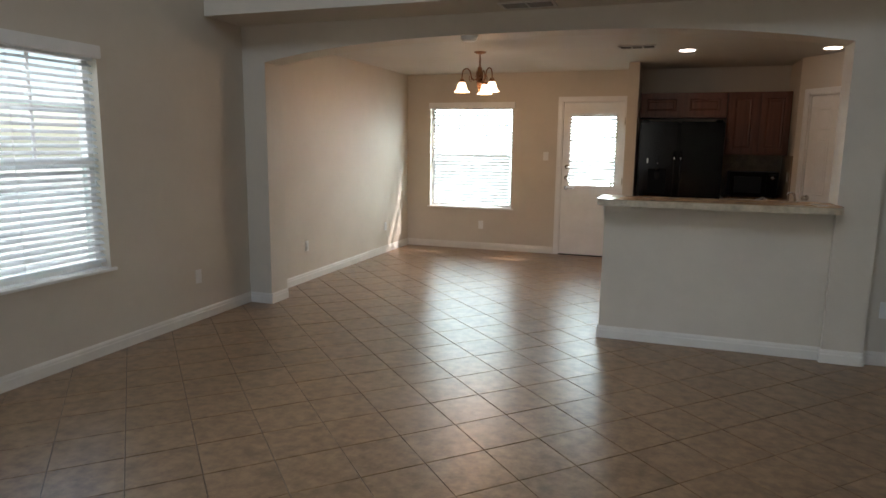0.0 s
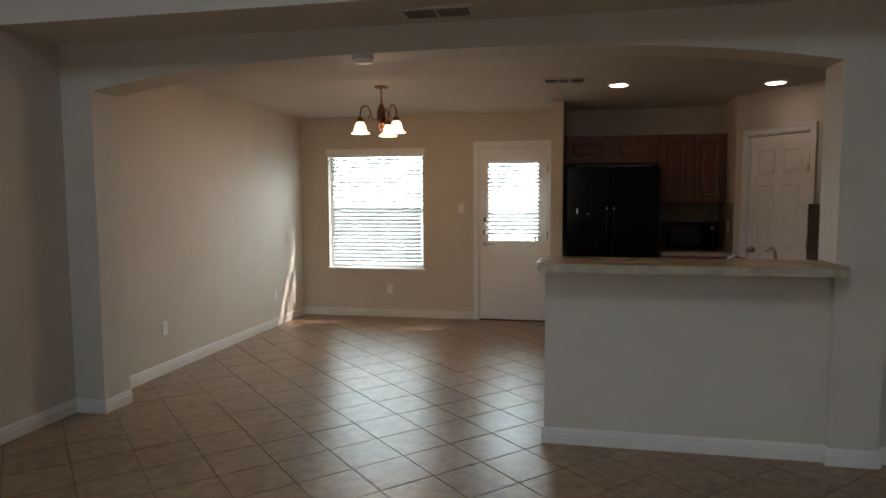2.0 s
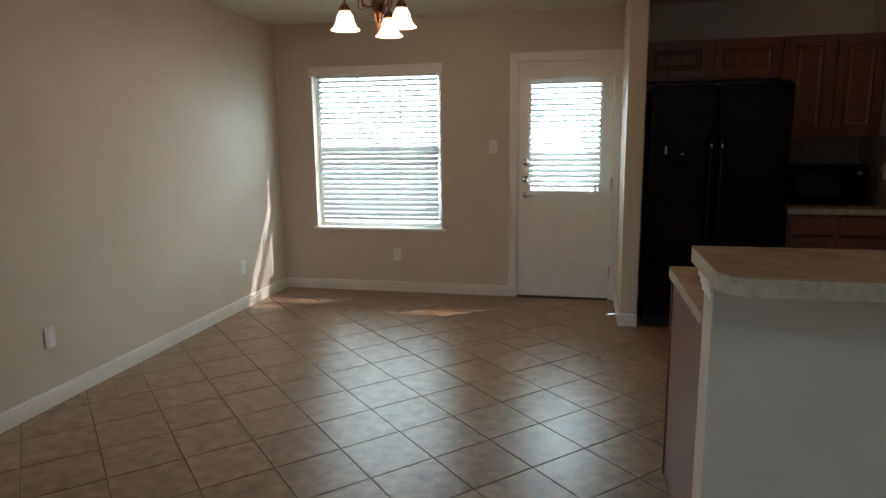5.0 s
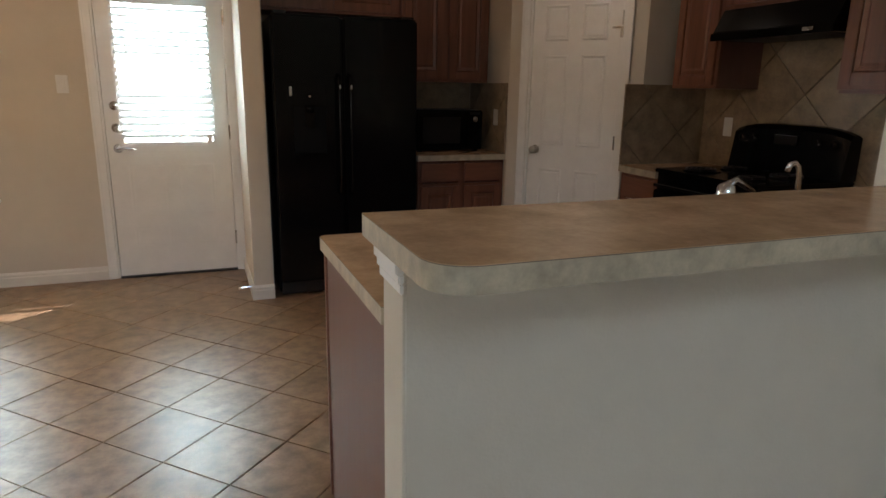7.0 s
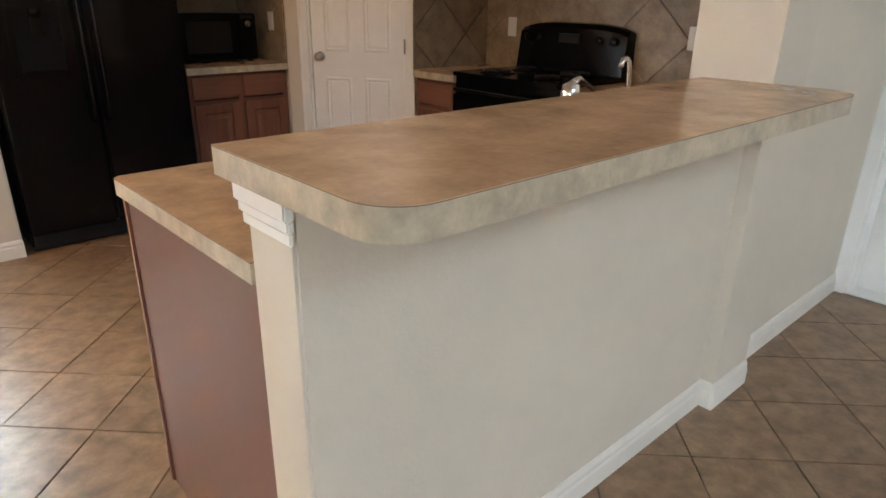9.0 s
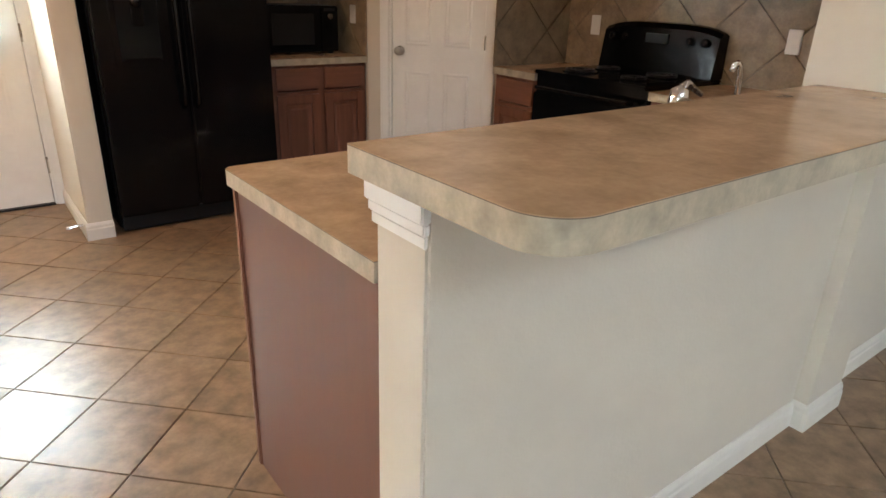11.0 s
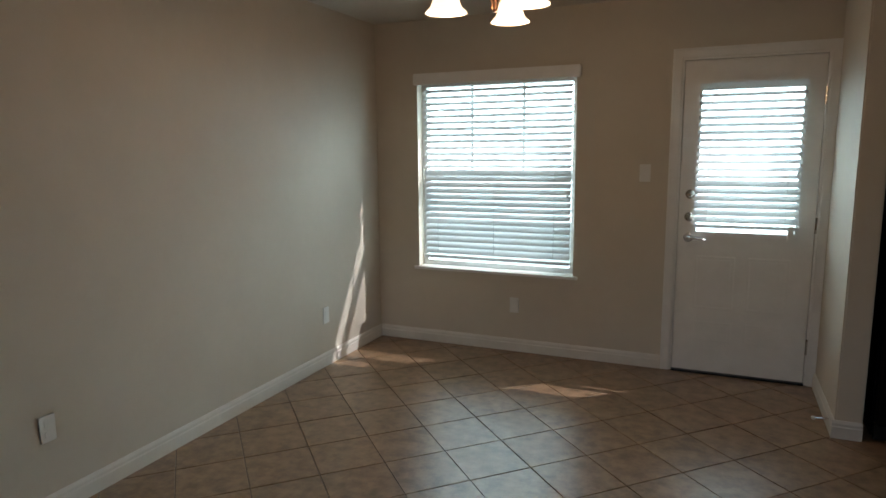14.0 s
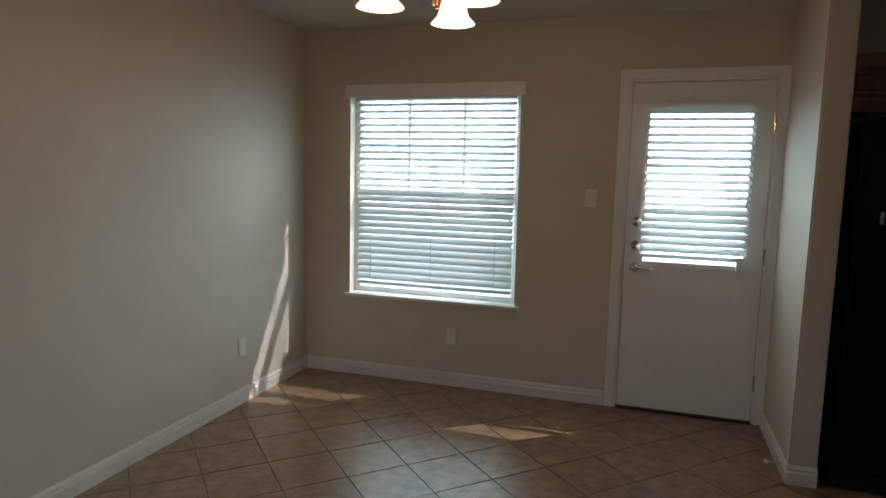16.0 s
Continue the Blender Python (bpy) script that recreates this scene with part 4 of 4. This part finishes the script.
# ---- outdoors, seen through the blinds ----
structure("ground", boxes((-60, -60, -0.30, 60, 60, -0.20)), GRASS, "pale dry ground around the house", "ground")
structure("patio", boxes((-9, YF + T, -0.2, 9, YF + 8.9, -0.06)), CONCRETE, "pale concrete patio behind the house", "patio")
structure("roof_eave", boxes((XL - 0.8, YF + T, 2.42, KX + 1.0, YF + T + 0.26, 2.55), (XL - 0.8, YF + T + 0.26, 2.36, KX + 1.0, YF + T + 0.29, 2.60)), SIDING, "boxed eave over the back wall", "roof")
# roof slab is added out of view to stop sun leaking in above
structure("roof", boxes((XL - 0.5, YB - 0.5, HIGH + 0.13, KX + 1.0, YF + 0.5, HIGH + 0.3)), SIDING, "unseen flat roof slab that keeps the sun off the rooms", "roof")
structure("backdrop", boxes((-16, YF + 9.0, -0.3, 16, YF + 9.1, 9.5)), glow("hazy_sky", (0.80, 0.97, 1.0), 9.6, (0.5, 0.5, 0.5)), "plain bright hazy sky in the distance", "sky")
structure("backdrop_west", boxes((-52.2, -30, -1, -52, 40, 30)), glow("distant_haze", (0.86, 0.95, 1.0), 9.0, (0.5, 0.5, 0.5)), "plain bright hazy sky in the distance", "sky")


# ---- backsplash and floor tiles, diagonal ----
def clip(poly, keep, axis, limit, sign):
    out = []
    for i, p in enumerate(poly):
        q = poly[(i + 1) % len(poly)]
        ip, iq = sign * (p[axis] - limit) <= 0, sign * (q[axis] - limit) <= 0
        if ip:
            out.append(p)
        if ip != iq:
            t = (limit - p[axis]) / (q[axis] - p[axis])
            out.append((p[0] + t * (q[0] - p[0]), p[1] + t * (q[1] - p[1])))
    return out


def clipped(poly, x0, y0, x1, y1):
    for axis, limit, sign in ((0, x0, -1), (0, x1, 1), (1, y0, -1), (1, y1, 1)):
        if len(poly) >= 3:
            poly = clip(poly, None, axis, limit, sign)
    return poly


def tile_mesh(outline, h, bev):
    """Verts and faces of a tile with softened upper edges, lying on z = 0."""
    n = len(outline)
    cx, cy = sum(p[0] for p in outline) / n, sum(p[1] for p in outline) / n
    v = [(x, y, 0) for x, y in outline] + [(x, y, h - bev) for x, y in outline]
    v += [(x + (cx - x) * bev / max(0.02, math.hypot(cx - x, cy - y)) * 1.4, y + (cy - y) * bev / max(0.02, math.hypot(cx - x, cy - y)) * 1.4, h) for x, y in outline]
    f = [tuple(range(2 * n, 3 * n))]
    for i in range(n):
        j = (i + 1) % n
        f += [(i, j, n + j, n + i), (n + i, n + j, 2 * n + j, 2 * n + i)]
    return v, f


def lay_tiles(parent, name, m, area, diag, origin, gap, h, bev, material, near, limit):
    """Diagonal tiles over area (x0, y0, x1, y1) in the plane of m: whole near ones as parts, the rest joined."""
    x0, y0, x1, y1 = area
    r = diag / 2 - gap * 0.7071
    dia = [(-r, 0), (0, -r), (r, 0), (0, r)]
    v, f = tile_mesh(dia, h, bev)
    me = bpy.data.meshes.new(name)
    me.from_pydata(v, [], f)
    me.materials.append(material)
    RV, RF, cells = [], [], []
    ni, nj = int((x1 - x0) / diag * 2) + 4, int((y1 - y0) / diag * 2) + 4
    for i in range(-ni, ni):
        for j in range(-nj, nj):
            if (i + j) % 2:
                continue
            cx, cy = origin[0] + i * diag / 2, origin[1] + j * diag / 2
            if x0 - r < cx < x1 + r and y0 - r < cy < y1 + r:
                cells.append((near(cx, cy), cx, cy))
    cells.sort()
    made = 0
    for dist, cx, cy in cells:
        whole = x0 <= cx - r and cx + r <= x1 and y0 <= cy - r and cy + r <= y1
        if whole and made < limit:
            ob = new(name, me)
            ob.parent = parent
            ob.matrix_basis = m @ Matrix.Translation((cx, cy, random.uniform(-0.0006, 0.0006)))
            made += 1
        else:
            poly = clipped([(cx + a, cy + b) for a, b in dia], x0, y0, x1, y1)
            if len(poly) < 3:
                continue
            tv, tf = tile_mesh(poly, h, bev)
            b = len(RV)
            RV += tv
            RF += [tuple(b + k for k in q) for q in tf]
    if RV:
        rm = bpy.data.meshes.new(name + "_rest")
        rm.from_pydata(RV, [], RF)
        rm.materials.append(material)
        ob = new(name + "_rest", rm)
        ob.parent = parent
        ob.matrix_basis = m
        ob["kind"] = "stuff"


def splash(m, w, h, origin, label):
    th = tagged(new("backsplash"), label, "backsplash", kind="structure")
    th.matrix_basis = m
    part("backing", boxes((0, -0.004, 0, w, 0, h)), SPGROUT, th)
    lay_tiles(th, "wall_tile", pose(0, -0.004, 0, 90), (0, 0, w, h), 0.46, origin, 0.005, 0.008, 0.0015, SPLASH, lambda x, y: abs(x - w / 2), 60)


SPL = "brown mottled diagonal tile backsplash"
splash(pose(KX, 10.26, CT, 0, 0, -90), 10.26 - 8.15, 0.90, (0.30, 0.22), SPL)
splash(pose(2.83, 10.26, CT), KX - 2.83 - 0.013, UB - CT, (0.2, 0.2), SPL)
splash(pose(1.70, YF, CT), 2.41 - 1.70 - 0.013, UB - CT, (0.2, 0.2), SPL)
splash(pose(2.41, YF - 0.013, CT, 0, 0, -90), 0.66, UB - CT, (0.2, 0.2), SPL)

floor_ob = bpy.data.objects["floor"]
lay_tiles(floor_ob, "floor_tile", pose(0, 0, -0.006), (XL, YB, XR, YF), 0.4455, (0.121, 9.803), 0.0045, 0.006, 0.0012, TILE,
          lambda x, y: math.hypot((x + 0.3) * 0.9, y - 8.6), 300)
